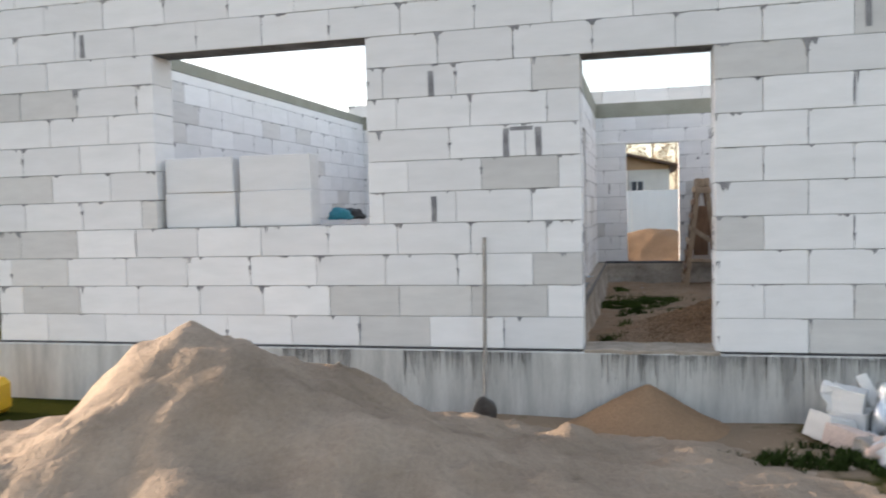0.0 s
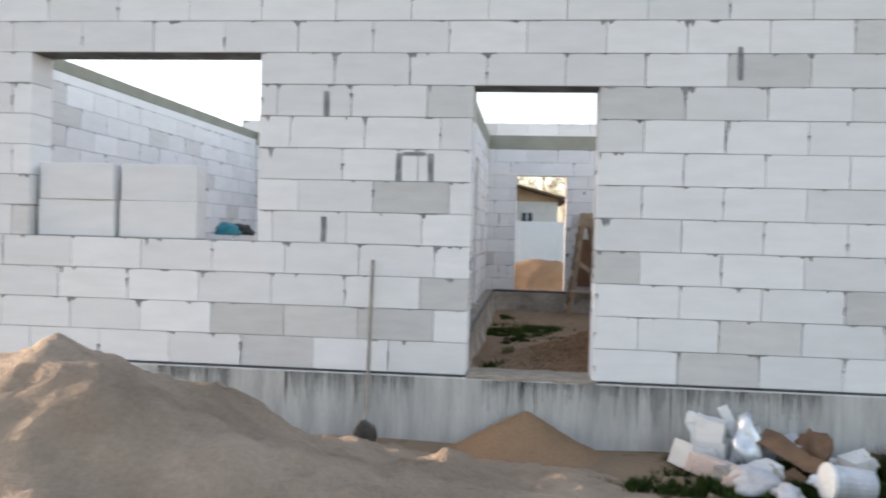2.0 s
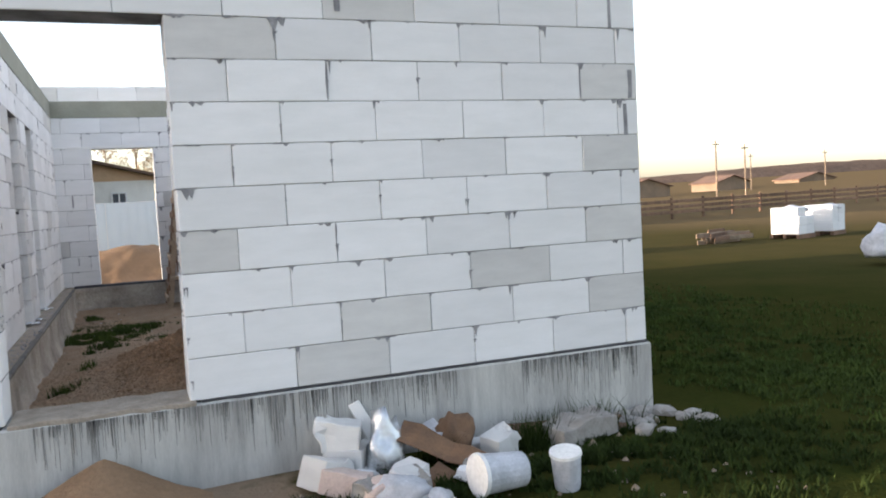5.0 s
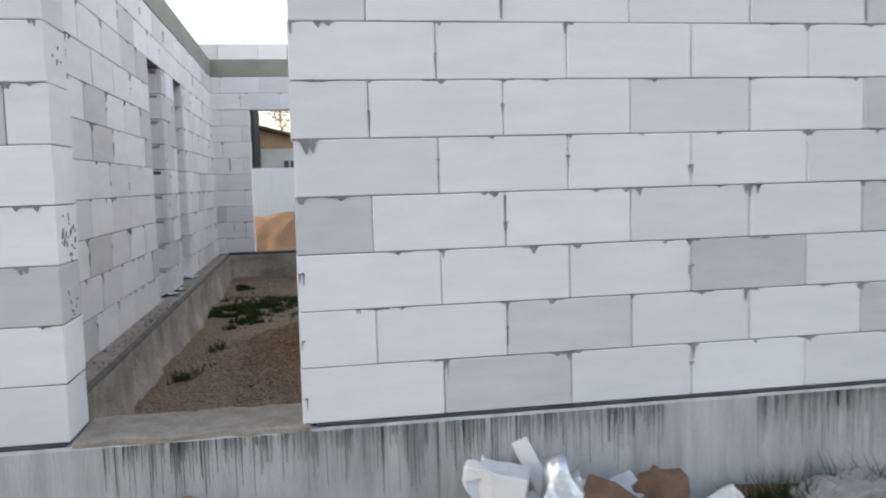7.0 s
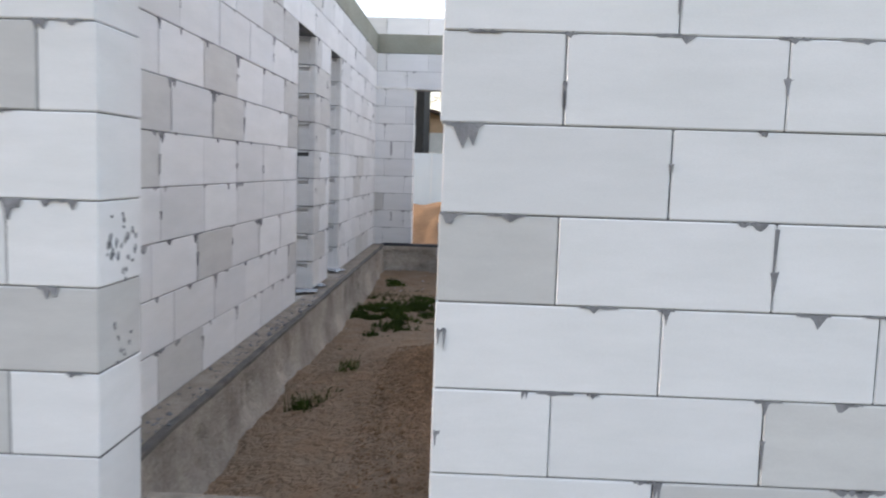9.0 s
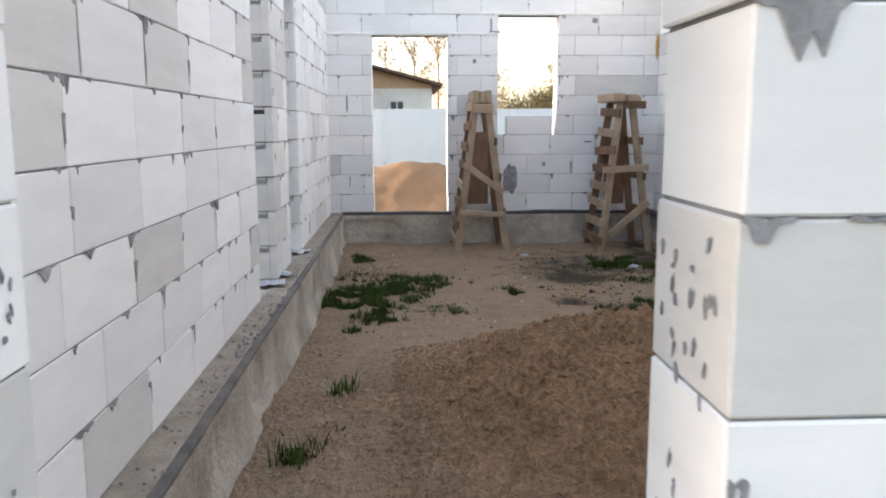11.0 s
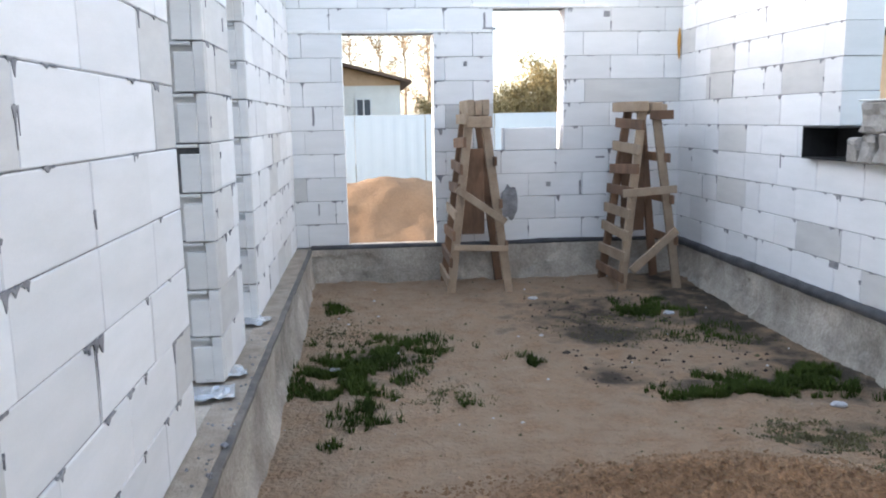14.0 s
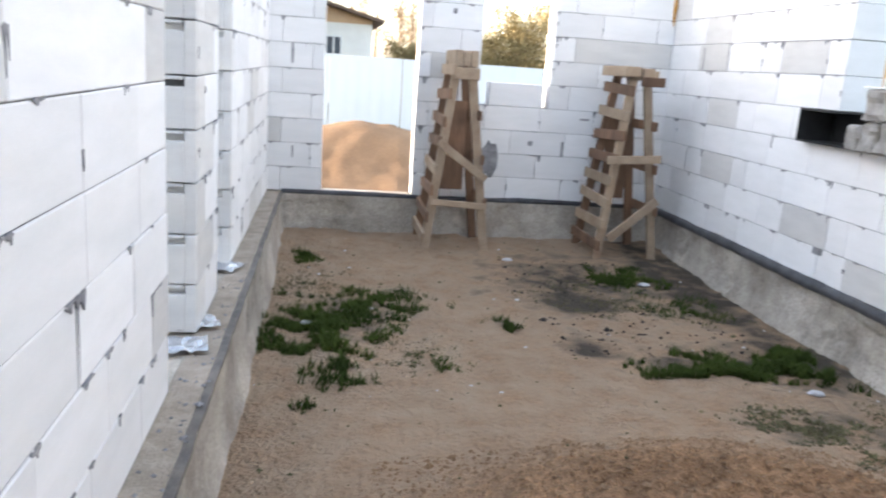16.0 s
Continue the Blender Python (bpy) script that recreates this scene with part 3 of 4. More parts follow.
rough_face("plinth_face_partition", (-1.21, 0.34, -0.014), (0, 1, 0), (1, 0, 0), Y1 - 0.43, 0.6, 1.5, 0.05, 0.07)
rough_face("plinth_face_east", (X1 - 0.345, 0.34, -0.014), (0, 1, 0), (-1, 0, 0), Y1 - 0.43, 0.6, 7.5, 0.42, 0.08)
rough_face("plinth_face_back", (-1.19, Y1 - 0.075, -0.014), (1, 0, 0), (0, -1, 0), 4.0, 0.6, 4.5, 0.1, 0.05)


def sheet(name, x0, x1, y0, y1, z=-0.012, h=0.012, mat=BITUMEN, label="black bitumen damp-proof sheet under the blocks"):
    bm = bmesh.new()
    box(bm, x0, x1, y0, y1, z, z + h, 0.003)
    bmesh.ops.subdivide_edges(bm, edges=[e for e in bm.edges if e.calc_length() > 0.9], cuts=50, use_grid_fill=True)
    for vtx in bm.verts:
        vtx.co += Vector((0.008 * noise.noise(vtx.co * 5), 0.008 * noise.noise(vtx.co * 5.3), 0.006 * noise.noise(vtx.co * 4)))
    return tagged(part(name, bm, mat), label, "damp-proof sheet", kind="structure")


sheet("bitumen_front", X0 - 0.02, -1.02, -0.02, 0.29)
sheet("bitumen_front", 0.02, X1, -0.02, 0.29)


def rolled_edge(name, origin, u, out, length, radius, seed):
    """The free edge of the damp-proof sheet, rolled over into a slack bulge along the wall foot."""
    o, u, out = Vector(origin), Vector(u), Vector(out)
    n, verts = int(length / 0.05), []
    for i in range(n + 1):
        a = length * i / n
        q = radius * (1 + 0.25 * noise.noise(Vector((a * 1.7, seed, 0))) + 0.12 * noise.noise(Vector((a * 7, seed, 2))))
        dip = 0.012 * noise.noise(Vector((a * 0.9, seed, 5)))
        for k in range(11):
            g = math.pi * (1.15 - 1.5 * k / 10)
            crease = 1 + 0.08 * noise.noise(Vector((a * 3, k * 0.6, seed)))
            verts.append(tuple(o + u * a + out * (q * (0.35 - 0.9 * math.cos(g) * crease)) + Vector((0, 0, dip + q * 0.85 * math.sin(g) * crease))))
    faces = [(i * 11 + k, i * 11 + k + 1, (i + 1) * 11 + k + 1, (i + 1) * 11 + k) for i in range(n) for k in range(10)]
    return tagged(raw(name, verts, faces, BITUMEN, smooth=True), "black damp-proof sheet rolled over at the wall foot", "damp-proof sheet", kind="structure")


rolled_edge("bitumen_back", (-1.2, Y1 - 0.03, -0.006), (1, 0, 0), (0, -1, 0), 3.72 + 0.35, 0.038, 2)
rolled_edge("bitumen_east", (X1 - 0.312, 0.34, -0.018), (0, 1, 0), (-1, 0, 0), Y1 - 0.36, 0.056, 6)
sheet("bitumen_partition", -1.225, -1.183, 0.36, Y1 - 0.1, -0.035, 0.026, EDGE)
sheet("ledge_dust", -1.36, -1.22, 0.36, Y1 - 0.1, -0.014, 0.012, DUST, "sandy mortar dust lying on the plinth ledge")

bm = bmesh.new()
box(bm, -0.994, -0.006, -0.03, 0.34, -0.03, 0.007, 0.004)
bmesh.ops.subdivide_edges(bm, edges=list(bm.edges), cuts=10, use_grid_fill=True)
for vtx in bm.verts:
    edge = noise.noise(vtx.co * 9)
    vtx.co += Vector((0, 0.018 * edge if vtx.co.y < 0 or vtx.co.y > 0.3 else 0, 0.014 * noise.noise(vtx.co * 7 + Vector((0, 0, 4))) if vtx.co.z > 0 else 0))
tagged(part("threshold", bm, DUST), "sand-strewn concrete threshold of the doorway", "threshold", kind="structure")


# ---------------------------------------------------------------- trestles
def trestle(name, label, m, mirrored=False):
    """A tall home-made trestle: two A-frames, a ladder side of offcut boards, a brace and a plank top."""
    t = thing(name, label, "trestle", "trestles by the back wall")
    H = 1.92
    k = random.Random(7 if mirrored else 4)
    for y, sx in ((-0.24, 1), (0.24, 1)):
        for side in (-1, 1):
            bm = bmesh.new()
            beam_between(bm, (0.30 * side, y * 1.25, 0), (0.065 * side, y * 0.8, H - 0.08), 0.085, 0.04)
            part("leg", bm, WOOD_PALE if y < 0 else WOOD, t)
    z = 0.16
    while z < H - 0.12:
        f = 1 - z / (H - 0.08)
        x = -(0.065 + 0.235 * f) - 0.045
        bm = bmesh.new()
        tilt = k.uniform(-0.02, 0.02)
        beam_between(bm, (x, -0.38 + k.uniform(-0.03, 0.03), z + tilt), (x, 0.36, z - tilt), 0.03, 0.10, (0, 0, 1))
        part("rung", bm, WOOD_PALE if k.random() < 0.5 else WOOD, t)
        z += k.uniform(0.2, 0.25)
    z = 0.5
    while z < H - 0.2:
        f = 1 - z / (H - 0.08)
        bm = bmesh.new()
        beam_between(bm, (0.10 + 0.235 * f, -0.34, z), (0.10 + 0.235 * f, 0.34, z), 0.025, 0.09, (0, 0, 1))
        part("rung", bm, WOOD, t)
        z += 0.42
    bm = bmesh.new()
    if mirrored:
        beam_between(bm, (-0.32, -0.36, 1.0), (0.24, -0.36, 1.03), 0.03, 0.08, (0, 0, 1))
        part("crossbar", bm, WOOD_PALE, t)
        bm = bmesh.new()
        beam_between(bm, (-0.22, -0.37, 0.22), (0.25, -0.37, 0.62), 0.03, 0.085, (0, 0, 1))
    else:
        beam_between(bm, (-0.27, -0.35, 0.5), (0.28, -0.35, 0.47), 0.03, 0.06, (0, 0, 1))
        part("crossbar", bm, WOOD_PALE, t)
        bm = bmesh.new()
        beam_between(bm, (-0.23, -0.37, 1.08), (0.25, -0.37, 0.74), 0.03, 0.075, (0, 0, 1))
    part("brace", bm, WOOD_PALE, t)
    bm = bmesh.new()
    if mirrored:
        for x, z, w in ((-0.13, H - 0.02, 0.15), (0.045, H - 0.03, 0.12), (0.13, H - 0.05, 0.06)):
            box(bm, x - w / 2, x + w / 2, -0.30 + x * 0.2, 0.30, z - 0.10, z, 0.008)
        part("top_block", bm, WOOD_PALE, t)
        bm = bmesh.new()
        box(bm, -0.05, 0.19, -0.36, -0.325, H - 0.20, H - 0.11, 0.006)
        part("cleat", bm, WOOD, t)
    else:
        for k2 in range(3):
            box(bm, -0.105 + k2 * 0.072, -0.037 + k2 * 0.072, -0.31 - 0.008 * k2, 0.32, H - 0.13, H + 0.02 - 0.012 * (k2 % 2), 0.006)
        part("top_block", bm, WOOD_PALE, t)
        bm = bmesh.new()
        box(bm, -0.13, 0.125, -0.36, -0.33, H - 0.25, H - 0.14, 0.006)
        part("cleat", bm, WOOD_PALE, t)
    bm = bmesh.new()
    box(bm, -0.13, 0.13, 0.18, 0.20, 0.55, 1.45, 0.004)
    part("back_board", bm, WOOD, t)
    t.matrix_world = m
    return t


trestle("trestle", "tall brown timber trestle with a ladder side and diagonal brace", pose(0.52, 8.93, FZ + 0.02, 0, 0, 1))
trestle("trestle", "tall brown timber trestle with slatted ladder side in the corner", pose(2.24, 8.85, FZ + 0.02, 0, 0, 3), True)

# ---------------------------------------------------------------- sill niche with rubble in the east window
# black panels line the hole, its dark inside put into their colour
cr = thing("black_niche", "black-lined hole in the wall below the window", "tray")
for nm, b in (("bottom", (2.80, 3.10, 6.10, 6.76, 1.002, 1.012)), ("top", (2.80, 3.10, 6.33, 6.76, 1.236, 1.247)), ("side", (2.80, 3.10, 6.745, 6.76, 1.012, 1.236)),
              ("back", (3.08, 3.10, 5.56, 6.745, 1.012, 1.236))):
    bm = bmesh.new()
    box(bm, *b)
    part(nm, bm, BLACK, cr)
for i, (x, y, z, s) in enumerate(((2.87, 6.02, 1.002, (0.12, 0.12, 0.17)), (2.87, 5.86, 1.002, (0.13, 0.11, 0.20)), (2.86, 5.70, 1.002, (0.12, 0.13, 0.21)), (2.88, 5.80, 1.205, (0.14, 0.22, 0.21)))):
    bm = bmesh.new()
    box(bm, -s[0], s[0] * 0.6, -s[1] / 1.6, s[1] / 1.6, 0, s[2], 0.015)
    bmesh.ops.subdivide_edges(bm, edges=list(bm.edges), cuts=4, use_grid_fill=True)
    for vtx in bm.verts:
        if vtx.co.z > 0.01:
            q = vtx.co * 13 + Vector((i * 3, 0, 0))
            vtx.co += Vector((0.035 * noise.noise(q), 0.03 * noise.noise(q + Vector((0, 7, 0))), 0.012 * noise.noise(q * 2)))
    st = part("masonry_piece", bm, RUBBLE)
    st.matrix_world = pose(x, y, z, 0, 0, 4 * i - 5)
    tagged(st, "broken piece of old grey masonry on the window sill", "rubble", "rubble on the sill")
bm = bmesh.new()
box(bm, 2.74, 3.06, 5.64, 5.98, 1.418, 1.430, 0.004)
tagged(part("cover_sheet", bm, FRAME_WHITE), "thin white sheet lying on the rubble", "sheet")

# ---------------------------------------------------------------- things against the front plinth
bm = bmesh.new()
sh = thing("shovel", "shovel with a long wooden shaft leaning on the plinth", "shovel")
tube(bm, (-1.75, -0.16, -0.35), (-1.75, -0.035, 0.88), 0.017, 0.015)
part("shaft", bm, RUBBLE, sh)
bm = bmesh.new()
lump(bm, (0.095, 0.018, 0.12), 0.12, 2, 3, 1.0)
bm.transform(pose(-1.75, -0.185, -0.455, 14))
part("blade", bm, STEEL, sh)


def sack(x, y, z, size, seed, mat=BAG, label="crumpled white plastic sack in the grass", rz=0.0, category="sack"):
    bm = bmesh.new()
    lump(bm, size, 0.55, seed, 3, 0.55)
    ob = part("plastic_sack", bm, mat)
    ob.data.shade_smooth()
    ob.matrix_world = pose(x, y, z + size[2] * 0.5, 0, 0, rz)
    return tagged(ob, label, category, "rubbish by the plinth")


def bent_board(name, x, y, z, size, turn, mat, label, category):
    bm = bmesh.new()
    box(bm, -size[0] / 2, size[0] / 2, -size[1] / 2, size[1] / 2, 0, size[2], 0.006)
    bmesh.ops.subdivide_edges(bm, edges=[e for e in bm.edges if e.calc_length() > 0.1], cuts=4, use_grid_fill=True)
    for vtx in bm.verts:
        vtx.co.z += (0.012 if name == "plank" else 0.05) * noise.noise(vtx.co * 5 + Vector((x, y, 0)))
    ob = part(name, bm, mat)
    ob.matrix_world = pose(x, y, z, *turn)
    return tagged(ob, label, category, "rubbish by the plinth")


def paint_bucket(x, y, z, turn, label, size=1.0):
    b = thing("bucket", label, "bucket", "rubbish by the plinth")
    bm = bmesh.new()
    tube(bm, (0, 0, 0), (0, 0, 0.27), 0.095, 0.112, 20)
    part("body", bm, BAG, b)
    bm = bmesh.new()
    tube(bm, (0, 0, 0.262), (0, 0, 0.285), 0.120, 0.118, 20)
    part("rim", bm, FRAME_WHITE, b)
    b.matrix_world = pose(x, y, z, *turn) @ Matrix.Scale(size, 4)
    return b


def broken(x, y, z, size, turn, seed, mat, label):
    """A snapped-off piece of block: flat sawn faces and one ragged broken end."""
    bm = bmesh.new()
    box(bm, -size[0] / 2, size[0] / 2, -size[1] / 2, size[1] / 2, 0, size[2], 0.006)
    bmesh.ops.subdivide_edges(bm, edges=list(bm.edges), cuts=4, use_grid_fill=True)
    for vtx in bm.verts:
        f = smooth01(-0.1, 0.5, vtx.co.x / size[0])
        q = vtx.co * 11 + Vector((seed, 0, 0))
        vtx.co += Vector((0.07 * noise.noise(q), 0.03 * noise.noise(q * 1.5), 0.045 * noise.noise(q * 1.2 + Vector((0, 3, 0))))) * f + Vector((0, 0, 0.006 * noise.noise(q * 2)))
    ob = part("broken_block", bm, mat)
    ob.matrix_world = pose(x, y, z, *turn)
    return tagged(ob, label, "broken block", "rubbish by the plinth")


broken(0.62, -0.42, GZ, (0.25, 0.19, 0.18), (4, 20, 35), 1.0, AERATED_DAMP_SHADED, "broken white block tipped up in the grass")
broken(0.70, -0.55, GZ, (0.24, 0.16, 0.14), (-8, 12, -30), 2.0, PINK, "broken pinkish block end in the grass")
broken(0.78, -0.22, GZ + 0.15, (0.24, 0.18, 0.18), (0, -8, 160), 3.0, AERATED_DAMP_SHADED, "broken white block lying on other rubble")
broken(0.84, -0.20, GZ, (0.30, 0.24, 0.17), (0, 4, 60), 4.0, AERATED_DAMP_SHADED, "damp grey block piece against the plinth")
broken(1.78, -0.36, GZ, (0.20, 0.16, 0.15), (6, -8, 25), 5.0, AERATED_DAMP_SHADED, "small pale block end standing in the weeds")
sack(1.03, -0.34, GZ, (0.11, 0.10, 0.24), 2, FOIL, "crumpled silvery foil sack against the plinth")
sack(0.98, -0.85, GZ, (0.17, 0.13, 0.10), 6, label="torn white plastic sack lying in the grass")
sack(1.12, -1.02, GZ, (0.09, 0.08, 0.07), 16, label="small crumpled white bag in the grass")
sack(0.90, -0.78, GZ, (0.15, 0.11, 0.09), 9, PINK, "crushed pinkish paper packaging on the ground", 30, "packaging")
sack(1.50, -0.26, GZ, (0.12, 0.10, 0.19), 31, CARD, "dark brown stuffed paper sack by the plinth", 10)
bent_board("plank", 1.10, -0.22, GZ, (0.08, 0.02, 0.46), (-24, -24, 0), AERATED_DAMP_SHADED, "pale board leaning on the plinth", "board")
bent_board("cardboard", 1.36, -0.46, GZ + 0.14, (0.56, 0.17, 0.015), (30, 24, -24), CARD, "wet brown cardboard strip across the rubbish", "cardboard")
bent_board("cardboard", 1.24, -0.66, GZ + 0.03, (0.24, 0.2, 0.02), (20, -12, 25), CARD, "folded brown cardboard scrap on the ground", "cardboard")
bent_board("foam_block", 1.28, -0.24, GZ + 0.13, (0.28, 0.16, 0.10), (10, 8, 12), BAG, "white foam slab lying on the rubble", "foam")
bent_board("crate", 2.38, -0.34, GZ, (0.46, 0.24, 0.15), (0, -3, 10), RUBBLE, "grimy grey-brown wooden box by the plinth", "crate")
bent_board("plank", 2.35, -0.2, GZ + 0.02, (0.9, 0.16, 0.04), (28, 3, -4), WOOD, "dark offcut board leaning by the plinth", "plank")
paint_bucket(1.62, -0.98, GZ + 0.12, (0, 86, 186), "white plastic bucket lying on its side")
paint_bucket(1.86, -1.06, GZ, (8, -6, 0), "small white plastic bucket standing in the grass", 0.76)
for i in range(16):
    r = random.Random(40 + i)
    bm = bmesh.new()
    lump(bm, (r.uniform(0.05, 0.12), r.uniform(0.05, 0.1), r.uniform(0.03, 0.07)), 0.5, i, 1, 0.5)
    ob = part("rubble_stone", bm, RUBBLE)
    ob.matrix_world = pose(2.95 + r.uniform(-0.3, 0.45), -0.3 + r.uniform(-0.3, 0.22), GZ + 0.02)
    tagged(ob, "grey piece of rubble at the corner of the plinth", "rubble", "rubble at the corner")

# blocks stacked loose on the sill of the front window
for x, z, w, rz in ((-4.60, 1.002, 0.66, 1), (-3.89, 1.002, 0.66, -1), (-4.59, 1.304, 0.65, -1), (-3.88, 1.304, 0.64, 2)):
    bm = bmesh.new()
    box(bm, 0, w, 0, 0.2, 0, 0.30, 0.006)
    ob = part("loose_block", bm, AERATED)
    ob.matrix_world = pose(x, 0.06, z, 0, 0, rz)
    tagged(ob, "loose white block stacked on the window sill", "block", "blocks on the window sill")

# ---------------------------------------------------------------- things in the side room, seen through the window
bm = bmesh.new()
for k in range(5):
    for j in range(2):
        box(bm, -5.60, -5.02, 5.6 + j * 0.62, 6.2 + j * 0.62, -0.44 + k * 0.285, -0.16 + k * 0.285, 0.004)
stack = part("block_stack", bm, AERATED)
tagged(stack, "stack of spare white blocks against the outer wall", "block stack")
for nm, y, mat, lab in (("plastic_bag", 5.85, TEAL, "crumpled teal plastic bundle on the block stack"), ("plastic_bag", 6.3, BLACK, "black plastic bundle on the block stack")):
    bm = bmesh.new()
    lump(bm, (0.2, 0.2, 0.12), 0.5, y, 3, 0.5)
    ob = part(nm, bm, mat)
    ob.data.shade_smooth()
    ob.matrix_world = pose(-5.2, y, 1.04)
    tagged(ob, lab, "plastic bundle")

# ---------------------------------------------------------------- far houses, fence and field
def gable_house(name, label, x0, x1, y0, y1, eave, ridge, wall_mat, gable_mat, roof_mat, windows=(), over=0.4, split=None):
    h = thing(name, label, "house")
    mid = (x0 + x1) / 2
    split = split if split is not None else eave
    bm = bmesh.new()
    box(bm, x0, x1, y0, y1, GZ - 0.2, split)
    part("wall", bm, wall_mat, h)
    s = (ridge - eave) / (mid - x0)
    prism, pf = [], []
    for y in (y0 - 0.02, y1 + 0.02):
        prism += [(x0, y, split), (x1, y, split), (x1, y, eave), (mid, y, ridge), (x0, y, eave)]
    pf = [(0, 1, 2, 3, 4), (9, 8, 7, 6, 5), (1, 6, 7, 2), (2, 7, 8, 3), (3, 8, 9, 4), (4, 9, 5, 0)]
    raw("gable", prism, pf, gable_mat, h)
    for sgn, xe in ((-1, x0 - over), (1, x1 + over)):
        ze = eave - s * over
        bm = bmesh.new()
        L = math.hypot(xe - mid, ridge - ze)
        ang = math.degrees(math.atan2(ridge - ze, abs(xe - mid)))
        box(bm, 0, L, y0 - 0.5, y1 + 0.5, 0.02, 0.16, 0.01)
        slab = part("roof", bm, roof_mat, h)
        slab.matrix_basis = pose(mid, 0, ridge) @ pose(0, 0, 0, 0, ang if sgn > 0 else 180 - ang, 0) if sgn > 0 else pose(mid, 0, ridge) @ Matrix.Diagonal((-1, 1, 1, 1)) @ pose(0, 0, 0, 0, ang, 0)
    for wx, wz, ww, wh in windows:
        win = part("window", box(bmesh.new(), wx, wx + ww, y0 - 0.05, y0 - 0.02, wz, wz + wh), GLASS_DARK, h)
        fb = bmesh.new()
        for b in ((wx - 0.08, wx, wz - 0.08, wz + wh + 0.08), (wx + ww, wx + ww + 0.08, wz - 0.08, wz + wh + 0.08), (wx, wx + ww, wz - 0.08, wz), (wx, wx + ww, wz + wh, wz + wh + 0.08), (wx + ww * 0.5 - 0.03, wx + ww * 0.5 + 0.03, wz, wz + wh)):
            box(fb, b[0], b[1], y0 - 0.09, y0 - 0.02, b[2], b[3])
        part("frame", fb, FRAME_WHITE, win)
    return h


gable_house("house", "white-sided house with a yellow timber gable beyond the fence", -11.0, 0.95, 36, 44, 2.98, 4.55, SIDING, GABLE, ROOF, [(-0.92, 1.55, 0.56, 0.68)], 0.45, 2.82)
gable_house("house", "timber house with a brown gable roof across the lawn", 14.0, 25.4, 35, 44, 3.2, 5.85, GABLE, GABLE, ROOF, [(24.2, 0.9, 0.8, 1.2)], 0.6)
hip = thing("house", "low house with a dark red hipped roof beyond the fence", "house")
part("wall", box(bmesh.new(), -38, -22, 26, 35, GZ - 0.1, 1.9), SIDING, hip)
raw("roof", [(-38.6, 25.4, 1.8), (-21.4, 25.4, 1.8), (-21.4, 35.6, 1.8), (-38.6, 35.6, 1.8), (-34.5, 30, 3.6), (-25.5, 30, 3.6)],
    [(0, 1, 5, 4), (1, 2, 5), (2, 3, 4, 5), (3, 0, 4), (3, 2, 1, 0)], ROOF_RED, hip)
gable_house("barn", "black-clad barn beside the white house", -9.0, -1.95, 30.6, 35.2, 5.2, 6.6, DARK, DARK, DARK, (), 0.0)
for i, (x, y, w, hgt) in enumerate(((44, 62, 9, 2.2), (60, 68, 8, 2.4), (78, 74, 10, 2.2), (95, 70, 9, 2.3), (120, 75, 12, 2.4))):
    gable_house("house", "distant low brown house beyond the field", x * 1.7, x * 1.7 + w, y * 1.7, y * 1.7 + 7, hgt * 0.6, hgt * 0.6 + 1.3, FAR_WALL, FAR_WALL, FAR_ROOF, (), 0.3)

fence = thing("sheet_fence", "pale blue corrugated sheet-metal fence behind the house", "fence")
for k in range(44):
    xa = -41 + k * 1.15
    vs, fs = [], []
    n = 24
    for j in range(n + 1):
        x = xa + 1.14 * j / n
        y = 14.0 + 0.002 * (1 if (j // 2) % 2 else -1)
        vs += [(x, y, GZ - 0.1), (x, y, 1.43), (x, y + 0.006, GZ - 0.1), (x, y + 0.006, 1.43)]
    for j in range(n):
        a = j * 4
        fs += [(a, a + 4, a + 5, a + 1), (a + 2, a + 3, a + 7, a + 6), (a + 1, a + 5, a + 7, a + 3)]
    raw("panel", vs, fs, FENCE, fence)

low = thing("rail_fence", "low brown board fence at the edge of the lawn", "fence")
for k in range(40):
    a = Vector((16 + k * 2.4, 27 + k * 0.5, GZ))
    bm = bmesh.new()
    box(bm, -0.05, 0.05, -0.05, 0.05, 0, 1.1, m=Matrix.Translation(a))
    part("post", bm, WOOD, low)
    bm = bmesh.new()
    for z in (0.35, 0.62, 0.9):
        beam_between(bm, a + Vector((0, -0.06, z)), a + Vector((2.4, 0.44, z)), 0.03, 0.16, (0, 0, 1))
    part("board", bm, WOOD, low)

def block_pallet(x, y, w, rows, rz, seed, label):
    """A timber pallet with stacked blocks, the film round them torn open."""
    r = random.Random(seed)
    p = thing("block_pallet", label, "pallet", "pallets on the lawn")
    for k in range(3):
        bm = bmesh.new()
        box(bm, -w / 2, w / 2, -0.45 + k * 0.4, -0.35 + k * 0.4, 0, 0.12, 0.004)
        part("bearer", bm, WOOD, p)
    for z in range(rows):
        for k in range(2):
            if z == rows - 1 and r.random() < 0.35:
                continue
            bm = bmesh.new()
            box(bm, -w / 2 + k * w / 2 + 0.008, -w / 2 + (k + 1) * w / 2 - 0.008, -0.42 + r.uniform(-0.02, 0.02), 0.42, 0.122 + z * 0.252, 0.37 + z * 0.252, 0.01)
            part("block", bm, AERATED, p)
    bm = bmesh.new()
    lump(bm, (w * 0.42, 0.36, 0.12), 0.6, seed, 3, 0.4)
    bm.transform(pose(0.05, 0, 0.13 + rows * 0.252 - 0.10))
    part("film", bm, BAG, p, "crumpled white film")
    p.matrix_world = pose(x, y, GZ, 0, 0, rz)


